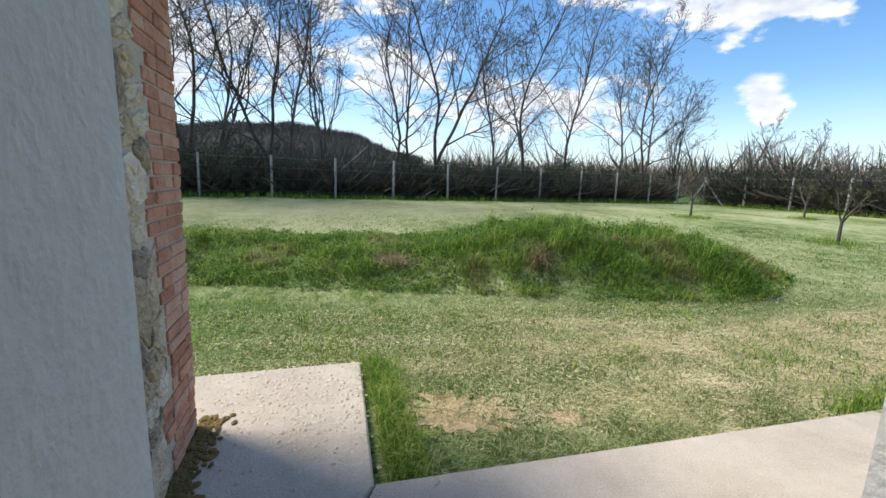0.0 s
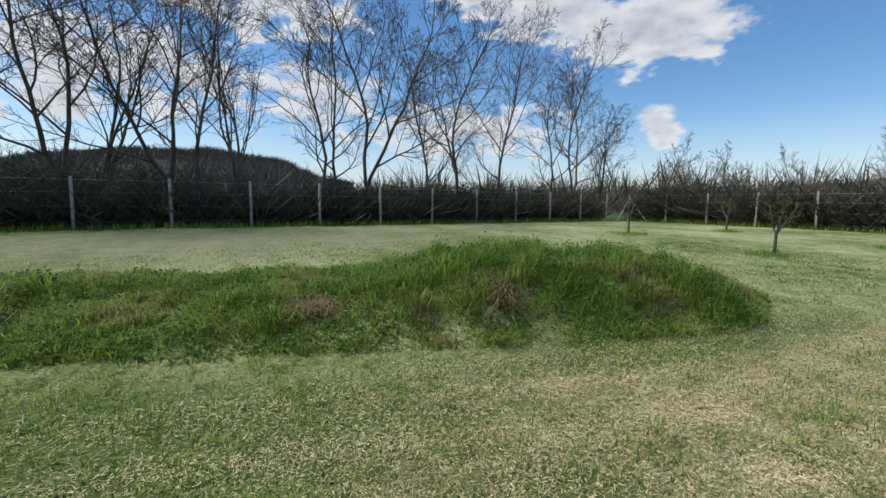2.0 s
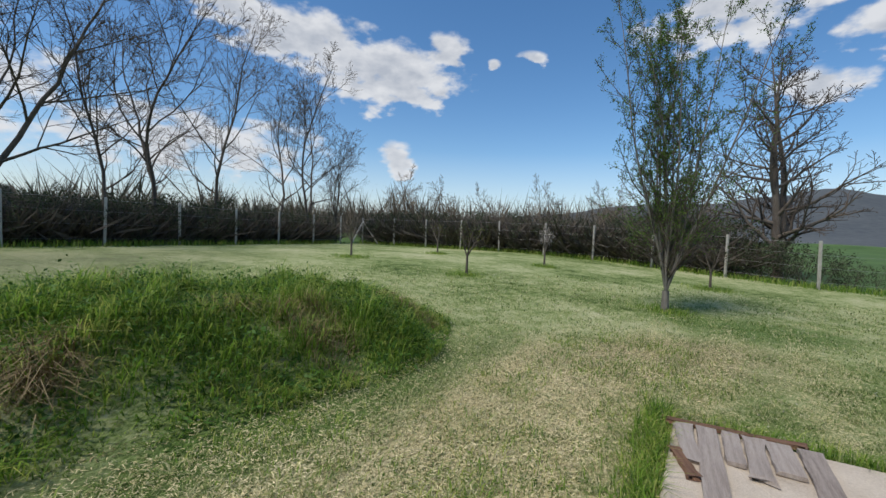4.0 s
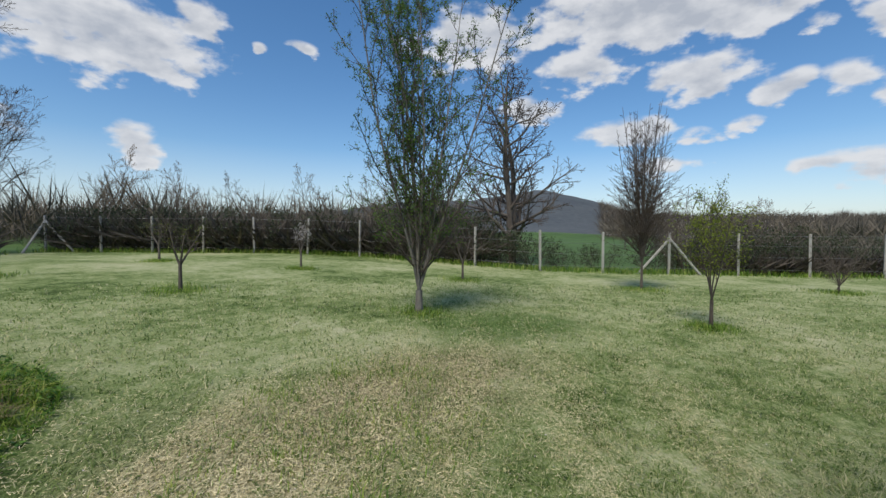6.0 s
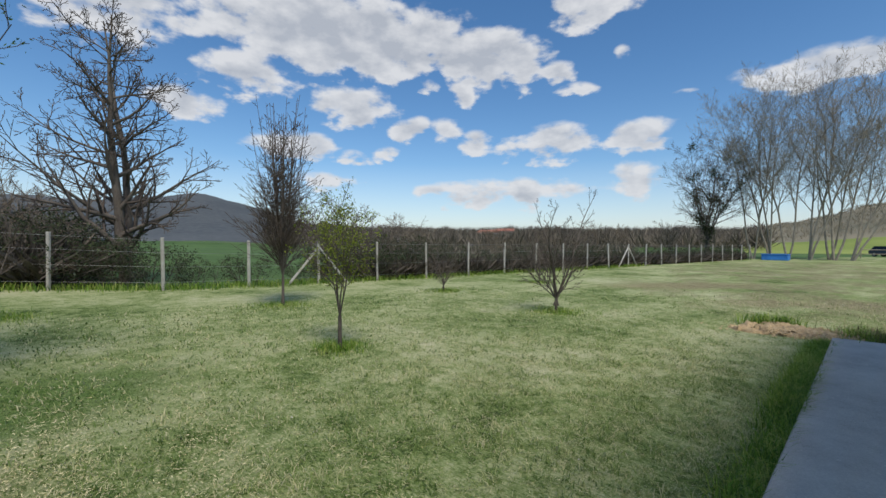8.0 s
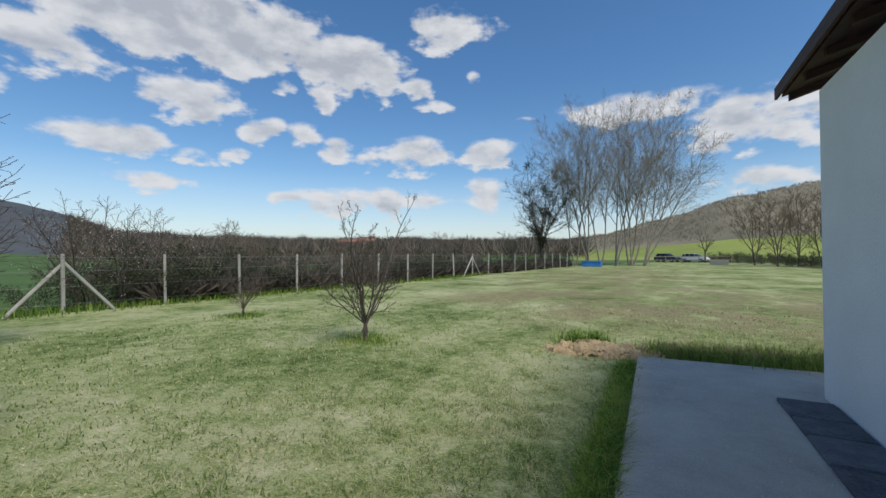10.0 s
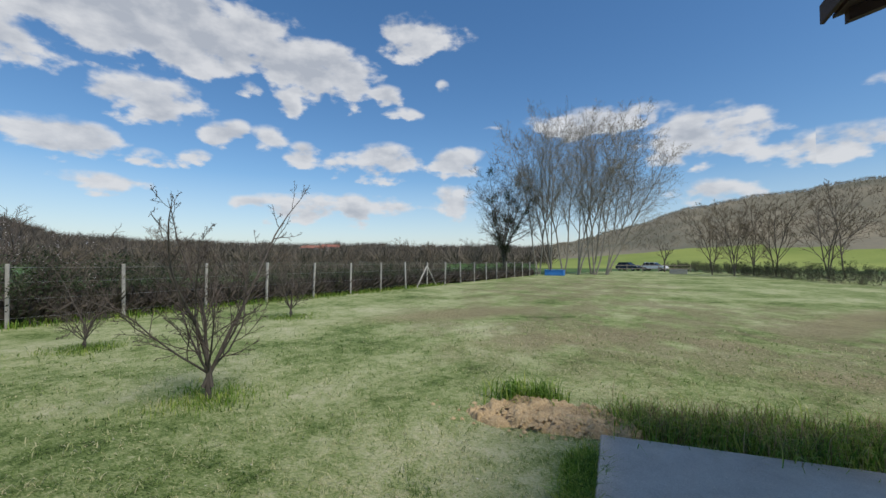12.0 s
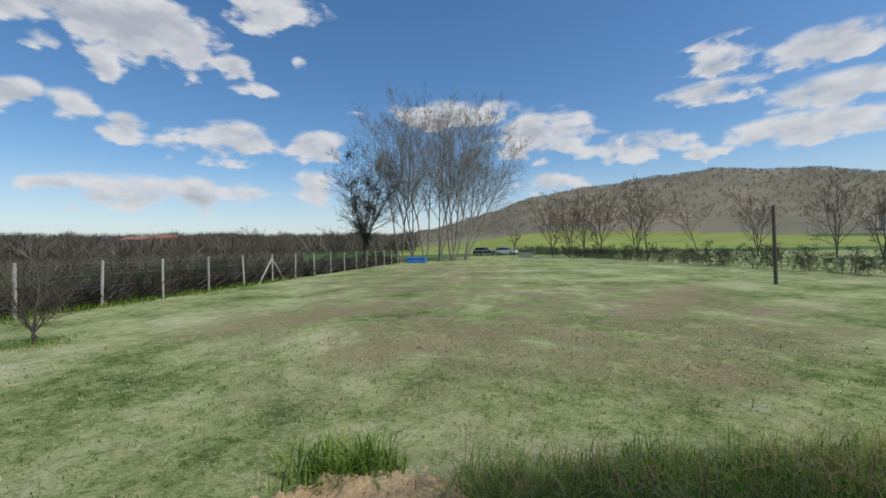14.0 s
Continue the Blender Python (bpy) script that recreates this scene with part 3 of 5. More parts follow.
def grow(seed, height, spec):
    """Polylines of a tree. spec: stems, and for each level kids, start, angle, ratio, wiggle, rise, segments."""
    rng = random.Random(seed)
    out = []

    def limb(p, d, length, r, level):
        n = spec["segs"][level]
        pts, rads, ways = [p.copy()], [r], [d.copy()]
        tip = max(r * spec.get("tip", 0.25), spec["thin"])
        for i in range(n):
            wig = spec["wiggle"][min(level, len(spec["wiggle"]) - 1)]
            d = (d + Vector((rng.gauss(0, wig), rng.gauss(0, wig), rng.gauss(0, wig * 0.6) + spec["rise"][min(level, len(spec["rise"]) - 1)]))).normalized()
            p = p + d * (length / n)
            pts.append(p.copy())
            ways.append(d.copy())
            rads.append(r + (tip - r) * (i + 1) / n)
        out.append((pts, rads, level))
        if level + 1 >= len(spec["segs"]):
            return
        kids = spec["kids"][level]
        kids = max(1, round(kids * rng.uniform(0.75, 1.25)))
        spin = rng.uniform(0, 6.283)
        for i in range(kids):
            t = spec["start"][level] + (0.98 - spec["start"][level]) * (i + rng.random()) / kids
            f = t * n
            j = min(int(f), n - 1)
            q = pts[j].lerp(pts[j + 1], f - j)
            rr = rads[j] + (rads[j + 1] - rads[j]) * (f - j)
            spin += 2.4 + rng.uniform(-0.5, 0.5)
            cd = turned(rng, ways[j + 1], radians(spec["angle"][level]) * rng.uniform(0.65, 1.3), spin)
            cl = length * spec["ratio"][level] * (1.15 - 0.75 * t * spec.get("taper", 1.0)) * rng.uniform(0.7, 1.2)
            limb(q, cd, cl, max(rr * 0.62, spec["thin"]), level + 1)

    for k in range(spec["stems"]):
        lean = spec["lean"] * rng.uniform(spec.get("least", 0.5), 1.2) if spec["stems"] > 1 else spec["lean"] * rng.uniform(0, 1)
        a = 6.283 * k / spec["stems"] + rng.uniform(-0.6, 0.6)
        d = Vector((math.sin(lean) * math.cos(a), math.sin(lean) * math.sin(a), math.cos(lean)))
        base = spec.get("fork", 0.0)
        if base and k == 0:
            out.append(([Vector((0, 0, -0.15)), Vector((0, 0, base * 0.5)), Vector((0, 0, base))], [spec["girth"] * 1.35, spec["girth"] * 1.02, spec["girth"] * 0.95], 0))
        p0 = Vector((0, 0, base * 0.96)) if base else Vector((0.12 * k * math.cos(a), 0.12 * k * math.sin(a), -0.15))
        limb(p0, d, (height - base) * rng.uniform(0.82, 1.0) if k else (height - base), spec["girth"] * ((0.72 if spec["stems"] < 5 else 0.42) if base and spec["stems"] > 1 else rng.uniform(0.8, 1)), 0)
    return out


def leaves(seed, branches, min_level, per, size, spread=0.06):
    """Small folded leaves along the outer twigs, as triangles."""
    rng = np.random.default_rng(seed)
    P = []
    for pts, _, level in branches:
        if level < min_level:
            continue
        q = np.asarray(pts, dtype=float)
        t = rng.random(per) * (len(q) - 1)
        i = t.astype(int)
        P.append(q[i] + (q[np.minimum(i + 1, len(q) - 1)] - q[i]) * (t - i)[:, None])
    P = np.concatenate(P)
    n = len(P)
    P = P + rng.normal(0, spread, (n, 3))
    a = rng.normal(0, 1, (n, 3))
    a /= np.linalg.norm(a, axis=1)[:, None]
    b = np.cross(a, rng.normal(0, 1, (n, 3)))
    b /= np.linalg.norm(b, axis=1)[:, None] + 1e-9
    s = size * rng.uniform(0.6, 1.4, n)[:, None]
    V = np.stack([P, P + a * s + b * s * 0.38, P + a * s * 2, P + a * s - b * s * 0.38], 1).reshape(-1, 3)
    k = np.arange(n)[:, None] * 4
    T = np.concatenate([k + [0, 1, 2], k + [0, 2, 3]])
    return V, T


def tree(name, label, branches, split, bark, twig, leaf=None, leaf_mat=None, category="tree", group="", sides=(8, 6, 4, 3, 3, 3)):
    """A tree: trunk with its limbs, crown of twigs, and leaves where it has them. Built at the origin."""
    e = tagged(new(name), label, category, group)
    V, T = tubes([b for b in branches if b[2] < split], sides)
    me = tri_mesh("trunk", V, T)
    me.polygons.foreach_set("use_smooth", [True] * len(T))
    link("trunk", me, bark, e)
    V, T = tubes([b for b in branches if b[2] >= split], sides)
    link("crown", tri_mesh("crown", V, T), twig, e)
    if leaf is not None:
        link("foliage", tri_mesh("foliage", *leaf), leaf_mat, e)
    return e


def put_tree(ob, x, y, turn=0.0, scale=1.0, label="", sink=0.0, lean=0.0):
    ob.matrix_basis = Matrix.Translation((x, y, gzf(x, y) - sink)) @ Matrix.Rotation(radians(turn), 4, "Z") @ Matrix.Rotation(radians(lean), 4, "Y") @ Matrix.Scale(scale, 4)
    if label:
        ob["label"] = label
    return ob


def again(ob, x, y, turn=0.0, scale=1.0, label="", sink=0.0, lean=0.0):
    return put_tree(copy_thing(ob, Matrix()), x, y, turn, scale, label, sink, lean)


TALL = dict(stems=1, lean=0.10, girth=0.095, fork=0.0, thin=0.0065, tip=0.12, segs=[14, 7, 4, 3, 2], kids=[17, 8, 5, 3], start=[0.2, 0.2, 0.2, 0.2],
            angle=[40, 38, 40, 42], ratio=[0.46, 0.5, 0.5, 0.5], wiggle=[0.12, 0.15, 0.17, 0.18], rise=[0.05, 0.07, 0.05, 0.03])
FORKED = dict(TALL, stems=2, lean=0.24, least=0.45, girth=0.115, fork=1.4, kids=[12, 8, 6, 3], start=[0.12, 0.2, 0.2, 0.2], angle=[38, 38, 40, 42], ratio=[0.52, 0.5, 0.5, 0.5], rise=[0.06, 0.07, 0.05, 0.03])


# bare trees behind the fence, a row of eleven to thirteen metres
tall_a = tree("bare_tree", "tall leafless tree with a slender crooked dark trunk behind the fence", grow(11, 11.5, TALL), 2, BARK, TWIG, group="bare trees behind the fence")
tall_b = tree("bare_tree", "tall leafless tree forking low into two dark stems", grow(12, 11.5, FORKED), 2, BARK, TWIG, group="bare trees behind the fence")
tall_c = tree("bare_tree", "leafless tree of three leaning dark stems", grow(13, 11.0, dict(FORKED, stems=3, lean=0.2, girth=0.10, fork=0.7, kids=[8, 7, 4, 3])), 2, BARK, TWIG, group="bare trees behind the fence")
ROW = [(tall_b, -18.4, 15.1, 40, 1.0), (tall_a, -15.96, 16.12, 0, 1.05), (tall_c, -14.85, 16.6, 20, 1.0), (tall_b, -12.6, 17.6, 66, 1.05), (tall_c, -11.5, 18.04, 140, 1.0), (tall_b, -9.57, 18.87, 20, 1.03),
       (tall_a, -8.64, 19.27, 70, 1.0), (tall_c, -7.33, 19.84, 200, 0.98), (tall_a, -4.18, 21.19, 160, 0.98), (tall_a, -3.12, 21.64, 300, 0.92), (tall_b, -1.95, 22.16, 130, 1.16), (tall_a, 1.2, 23.49, 220, 0.92),
       (tall_b, 3.05, 24.3, 250, 1.04), (tall_a, 5.8, 25.5, 30, 1.05), (tall_a, 9.3, 27.0, 110, 0.9), (tall_b, 11.6, 28.0, 205, 1.02), (tall_c, 14.1, 29.0, 320, 0.72)]
used = set()
for proto, x, y, turn, k in ROW:
    if proto in used:
        again(proto, x, y, turn, k)
    else:
        used.add(proto)
        put_tree(proto, x, y, turn, k)

# young fruit trees on the lawn
YOUNG = dict(stems=3, lean=0.55, girth=0.035, fork=0.55, thin=0.0035, tip=0.25, segs=[6, 5, 3, 2], kids=[6, 4, 2], start=[0.2, 0.2, 0.2], angle=[42, 42, 40], ratio=[0.5, 0.45, 0.4],
             wiggle=[0.08, 0.12, 0.12, 0.1], rise=[0.07, 0.05, 0.03, 0.0])
G_FRUIT = "young fruit trees on the lawn"
young_a = put_tree(tree("fruit_tree", "young leafless fruit tree with a spreading open crown", grow(21, 1.65, YOUNG), 1, BARK, TWIG, category="tree", group=G_FRUIT), 7.69, 14.55, 0)
again(young_a, 14.87, 5.79, 90, 0.95, "young leafless fruit tree with a rounded twiggy crown")
bud = grow(22, 1.4, dict(YOUNG, kids=[5, 3, 1], lean=0.35, rise=[0.12, 0.08, 0.04, 0]))
young_b = put_tree(tree("fruit_tree", "young fruit tree with pale buds on upright twigs", bud, 1, BARK, TWIG, leaves(5, bud, 2, 2, 0.016, 0.02), LEAFY, group=G_FRUIT), 8.81, 9.95, 0)
again(young_b, 12.55, 15.73, 120, 1.0, "young fruit tree with sparse fresh leaves")
blo = grow(23, 1.4, dict(YOUNG, lean=0.3, rise=[0.12, 0.08, 0.04, 0]))
put_tree(tree("fruit_tree", "slim fruit tree in white blossom", blo, 1, BARK, TWIG, leaves(6, blo, 1, 3, 0.016, 0.03), BLOSSOM, group=G_FRUIT), 13.54, 10.76, 0)

# the tall leafing tree
PALEBARK = mat("pale_grey_bark", [(0.3, (0.12, 0.11, 0.092)), (0.7, (0.31, 0.28, 0.24))], 6, 7, 0.95, 0.7, 30, 0.4, (1, 1, 0.3))
BIG = dict(stems=12, lean=0.31, least=0.08, girth=0.066, fork=0.42, thin=0.004, tip=0.1, segs=[9, 6, 4, 2], kids=[15, 6, 3], start=[0.03, 0.15, 0.1], angle=[36, 40, 44], ratio=[0.25, 0.45, 0.4],
           wiggle=[0.05, 0.09, 0.1, 0.1], rise=[0.03, 0.08, 0.04, 0.0])
bb = grow(31, 6.4, BIG)
put_tree(tree("leafing_tree", "tall narrow tree of many upright stems with small green leaves", bb, 1, PALEBARK, TWIG, leaves(7, [b for i, b in enumerate(bb) if b[0][0].z > 1.3 or i % 3 == 0], 2, 8, 0.022, 0.035), LEAF), 9.70, 5.06, 0)

# the small yellow-green tree
ly = grow(41, 2.35, dict(YOUNG, stems=5, lean=0.3, fork=0.5, girth=0.03, kids=[9, 4, 2], rise=[0.06, 0.06, 0.03, 0]))
put_tree(tree("leafing_fruit_tree", "small fruit tree with yellow-green leaves and dry pale blossom", ly, 1, BARK, TWIG, leaves(8, ly, 1, 6, 0.02, 0.045), LEAFY), 10.85, 0.14, 0)

# upright pruned tree
rods = grow(51, 5.4, dict(stems=30, lean=0.20, least=0.1, girth=0.036, fork=0.75, thin=0.0045, tip=0.1, segs=[8, 5, 3], kids=[15, 6], start=[0.04, 0.15], angle=[48, 42], ratio=[0.34, 0.42], taper=1.5, wiggle=[0.03, 0.1, 0.1], rise=[0.04, 0.05, 0]))
put_tree(tree("upright_tree", "leafless tree of many straight upright rods", rods, 1, BARK, TWIG), 15.78, 0.69, 0)

# open peach tree beside the paving
PEACH = dict(stems=8, lean=0.78, least=0.4, girth=0.034, fork=0.34, thin=0.003, tip=0.12, segs=[9, 6, 4, 2], kids=[9, 5, 3], start=[0.12, 0.15, 0.2], angle=[42, 42, 42], ratio=[0.42, 0.42, 0.35],
             wiggle=[0.12, 0.15, 0.14, 0.1], rise=[0.05, 0.05, 0.03, 0.0])
pe = grow(63, 2.25, PEACH)
for seed, length, lean, way in ((64, 3.4, 0.40, 250), (65, 2.6, 0.45, 130), (66, 2.5, 0.3, 40)):
    bent = Matrix.Translation((0, 0, 0.3)) @ Matrix.Rotation(radians(way), 4, "Z") @ Matrix.Rotation(lean, 4, "Y")
    limb = grow(seed, length, dict(PEACH, stems=1, lean=0.0, fork=0.0, girth=0.03, kids=[10, 4, 2], start=[0.3, 0.2, 0.2], ratio=[0.24, 0.4, 0.35]))
    pe += [([bent @ p for p in pts], rads, level) for pts, rads, level in limb]
peach = put_tree(tree("fruit_tree", "leafless peach tree with an open vase of long branches and buds", pe, 1, BARK, TWIG, leaves(9, pe, 3, 2, 0.012, 0.01), TWIG, group=G_FRUIT), 12.25, -5.12, 0)

again(peach, 18.75, -9.6, 200, 0.78, "small leafless fruit tree in a tuft of grass")
again(peach, 17.3, -4.5, 110, 0.6, "small leafless fruit tree with a low twiggy crown")

# large two-stemmed oak beyond the fence
oak = grow(71, 9.6, dict(TALL, stems=2, lean=0.10, girth=0.19, thin=0.0085, kids=[21, 8, 5, 2], start=[0.1, 0.15, 0.15, 0.2], angle=[58, 45, 42, 42], ratio=[0.36, 0.52, 0.5, 0.5], wiggle=[0.05, 0.12, 0.15, 0.16], rise=[0.06, 0.05, 0.05, 0.03]))
put_tree(tree("oak_tree", "large leafless oak with two dark trunks beyond the fence", oak, 2, BARK, TWIG), 23.2, 5.7, 0, 1.1)

# cluster of tall trees at the far end
POP = dict(TALL, stems=3, lean=0.16, least=0.3, girth=0.125, thin=0.009, taper=0.75, segs=[10, 6, 4, 3, 2], kids=[14, 9, 6, 2], angle=[36, 36, 38, 42], ratio=[0.40, 0.5, 0.5, 0.5], wiggle=[0.05, 0.10, 0.14, 0.16], rise=[0.015, 0.07, 0.05, 0.03], start=[0.25, 0.2, 0.2, 0.2])
GREYTWIG = mat("grey_poplar_twig", [(0.3, (0.19, 0.17, 0.135)), (0.7, (0.37, 0.33, 0.265))], 2, 4, 0.9, 0.0, 20, 0.3, objrand=0.15)
G_POP = "tall bare trees at the end of the field"
pop_a = put_tree(tree("poplar_tree", "tall pale leafless poplar with a fan of fine branches", grow(81, 19, POP), 1, GREYTWIG, GREYTWIG, group=G_POP), 33.1, -54.0, 43, 0.96, lean=1)
pop_b = put_tree(tree("poplar_tree", "tall pale leafless poplar leaning outwards over the field", grow(82, 19.5, dict(POP, stems=2, kids=[14, 8, 5, 2])), 1, GREYTWIG, GREYTWIG, group=G_POP), 28.0, -56.4, 223, 1.03, lean=9)
for proto, x, y, turn, k, lean in ((pop_b, 34.6, -53.3, 43, 0.92, 5), (pop_b, 31.6, -54.8, 223, 0.98, 2), (pop_a, 30.0, -55.6, 223, 1.0, 5), (pop_a, 26.8, -56.9, 228, 0.92, 15), (pop_b, 29.2, -58.2, 200, 1.0, 4)):
    again(proto, x, y, turn, k, lean=lean)

# ---- fence ----
def build_fence(name, posts, braces, label):
    f = thing(name, label, "fence")
    rng = random.Random(name)
    bm = box(bmesh.new(), (0.085, 0.085, 2.0), (0, 0, 0.7), bevel=0.012)
    first = None
    for x, y in posts:
        if first is None:
            ob = first = part("post", bm, POSTC, f)
        else:
            ob = new("post", first.data)
            ob.parent = f
        ob.matrix_basis = Matrix.Translation((x, y, gzf(x, y))) @ Euler((rng.gauss(0, 0.018), rng.gauss(0, 0.018), rng.uniform(0, 1.5))).to_matrix().to_4x4()
    for top, foot in braces:
        ob = part("brace", rod(bmesh.new(), (foot[0], foot[1], gzf(*foot) - 0.1), (top[0], top[1], gzf(*top) + 1.45), 0.05, 0.05, 6), POSTC, f)
    for h in (0.25, 0.75, 1.2, 1.6):
        bm = bmesh.new()
        for (x0, y0), (x1, y1) in zip(posts, posts[1:]):
            rod(bm, (x0, y0, gzf(x0, y0) + h), (x1, y1, gzf(x1, y1) + h), 0.0035, sides=4)
        part("wire", bm, WIRE, f)
    return f


build_fence("fence_by_wood", FENCE_LEFT, [], "grey concrete post and wire fence before the thicket")
build_fence("fence_by_field", FENCE_RIGHT, [((14.7, 26.2), (13.5, 25.6)), ((14.7, 26.2), (15.2, 24.9)), ((21.6, -0.95), (21.4, 0.3)), ((21.6, -0.95), (21.85, -2.2)), ((26.946, -23.999), (26.6, -22.6)), ((26.946, -23.999), (27.3, -25.4))],
            "grey concrete post and wire fence with slanting braces")


# ---- thicket behind the fence ----
def bush(name, seed, label, height, twig, leaf_mat, per, size, group):
    br = grow(seed, height, dict(stems=11, lean=0.6, girth=0.02, thin=0.006, tip=0.3, segs=[4, 3, 2], kids=[7, 4], start=[0.1, 0.1], angle=[45, 48], ratio=[0.5, 0.62],
                                 wiggle=[0.14, 0.2, 0.2], rise=[0.05, 0.02, 0.0]))
    e = tagged(new(name), label, "bush", group)
    V, T = tubes(br, (4, 3, 3))
    link("tangle", tri_mesh("tangle", V, T), twig, e)
    link("foliage", tri_mesh("foliage", *leaves(seed, br, 1, per, size, 0.10)), leaf_mat, e)
    return e


G_BUSH = "thicket behind the fence"
bush_a = bush("bush", 91, "dense dark bush of tangled twigs behind the fence", 2.5, THICKET, DARKLEAF, 5, 0.06, G_BUSH)
bush_b = bush("bush", 92, "dense dark bush with a few green leaves behind the fence", 2.3, THICKET, DARKLEAF, 6, 0.055, G_BUSH)
rng = random.Random(5)
protos = [bush_a, bush_b]
fresh = set(protos)


def add_bush(x, y, k):
    p = rng.choice(protos)
    if p in fresh:
        fresh.discard(p)
        put_tree(p, x, y, rng.uniform(0, 360), k)
    else:
        again(p, x, y, rng.uniform(0, 360), k)


def along(pts, step):
    out = []
    for (x0, y0), (x1, y1) in zip(pts, pts[1:]):
        d = math.hypot(x1 - x0, y1 - y0)
        n = max(1, round(d / step))
        nx, ny = -(y1 - y0) / d, (x1 - x0) / d
        out += [(x0 + (x1 - x0) * i / n, y0 + (y1 - y0) * i / n, nx, ny) for i in range(n)]
    return out


for x, y, nx, ny in along(FENCE_LEFT, 1.7):
    add_bush(x + nx * 1.35, y + ny * 1.35, rng.uniform(0.72, 0.9))
    add_bush(x + nx * 3.0, y + ny * 3.0, rng.uniform(0.8, 1.05))
for x, y, nx, ny in along(FENCE_RIGHT[:33], 1.7):
    if -0.6 < y < 3.2:
        add_bush(x + nx * 1.1, y + ny * 1.1, rng.uniform(0.35, 0.5))
        continue
    add_bush(x + nx * 1.5, y + ny * 1.5, rng.uniform(0.52, 0.72) + (0.34 if y > 6 else 0.0))
    if y > 6:
        add_bush(x + nx * 3.2, y + ny * 3.2, rng.uniform(0.85, 1.1))

for x, y, k in ((24.2, -2.6, 1.0), (24.6, -5.0, 0.92), (25.4, -7.4, 0.8), (24.0, -3.9, 0.88)):
    add_bush(x, y, k)

# bare trees and scrub farther off
WARMTWIG = mat("warm_brown_twig", [(0.3, (0.11, 0.085, 0.06)), (0.7, (0.27, 0.215, 0.155))], 2, 4, 0.9, 0.0, 20, 0.3, objrand=0.15)
slim = tree("bare_tree", "slender leafless tree above the thicket", grow(15, 11.5, dict(TALL, thin=0.016, segs=[8, 5, 3, 2], kids=[14, 7, 5])), 2, BARK, WARMTWIG)
broad = tree("bare_tree", "bushy leafless tree in the scrub beyond the fence", grow(16, 11.0, dict(FORKED, thin=0.016, stems=3, fork=0.4, segs=[8, 5, 3, 2], kids=[10, 7, 5])), 2, BARK, WARMTWIG)
put_tree(slim, 30.5, 12.0, 0, 0.5)
put_tree(broad, 52.0, -14.0, 0, 0.5)
for x, y, turn, k in ((19.5, 24.5, 10, 0.42), (21.5, 20.5, 80, 0.36), (23.0, 17.0, 140, 0.38), (24.5, 14.0, 200, 0.33), (25.0, 11.0, 260, 0.33), (27.0, 9.0, 20, 0.3), (17.5, 28.0, 300, 0.48), (29.0, 16.0, 50, 0.42)):
    again(slim, x, y, turn, k, "slender leafless tree above the thicket")
    again(broad, x + 2.2, y + 1.4, turn + 70, k * 0.9, "bushy leafless tree in the scrub beyond the fence")
for x, y, turn, k in ((34, -6, 10, 0.24), (38, -12, 60, 0.26), (36, -18, 110, 0.24), (44, -22, 150, 0.32), (42, -28, 210, 0.3), (48, -8, 250, 0.3), (50, -34, 300, 0.36), (44, -42, 340, 0.4), (55, -48, 30, 0.5), (43, -50, 70, 0.45), (60, -20, 140, 0.4), (58, -2, 190, 0.4)):
    again(broad, x, y, turn, k, "bushy leafless tree in the scrub beyond the fence")
for az, r, k, turn in ((171.0, 62, 0.78, 0), (173.2, 58, 0.8, 50), (175.0, 60, 0.8, 100), (177.0, 57, 0.82, 160), (181.3, 54, 0.8, 210), (182.6, 56, 0.86, 260), (188.0, 58, 0.66, 300), (193.5, 57, 0.66, 20), (199.8, 50, 0.62, 80), (203.0, 46, 0.55, 140)):
    x, y = 7 + r * math.sin(radians(az)), -5 + r * math.cos(radians(az))
    again(slim if az % 2 < 1 else broad, x, y, turn, k, "leafless tree along the far hedge")
again(young_a, 25.5, -79.0, 30, 3.2, "small leafless tree before the parked cars")
shrub = grow(95, 3.6, dict(stems=14, lean=0.5, girth=0.03, thin=0.005, tip=0.2, segs=[6, 4, 3], kids=[10, 6], start=[0.15, 0.1], angle=[40, 42], ratio=[0.4, 0.5], wiggle=[0.1, 0.15, 0.2], rise=[0.05, 0.03, 0.0]))
put_tree(tree("blossoming_shrub", "tall twiggy shrub with white blossom behind the fence", shrub, 1, TWIG, TWIG, leaves(10, shrub, 2, 2, 0.02, 0.03), BLOSSOM, category="shrub"), 23.4, -1.9, 0, 1.1)
ivy = grow(96, 14.5, dict(POP, stems=6, lean=0.52, least=0.3, fork=2.2, girth=0.24, kids=[12, 7, 5, 2], angle=[46, 42, 40, 42], start=[0.1, 0.2, 0.2, 0.2], wiggle=[0.10, 0.12, 0.14, 0.16], rise=[0.03, 0.06, 0.05, 0.03]))
put_tree(tree("ivy_clad_tree", "leafless tree with dark ivy round its trunk and lower limbs", ivy, 1, BARK, TWIG, leaves(11, [(p[:6], r, l) for p, r, l in ivy if l == 0] + [(p[:3], r, l) for p, r, l in ivy if l == 1][::3], 0, 240, 0.10, 0.26), DARKLEAF, group=G_POP), 38.6, -51.0, 0)


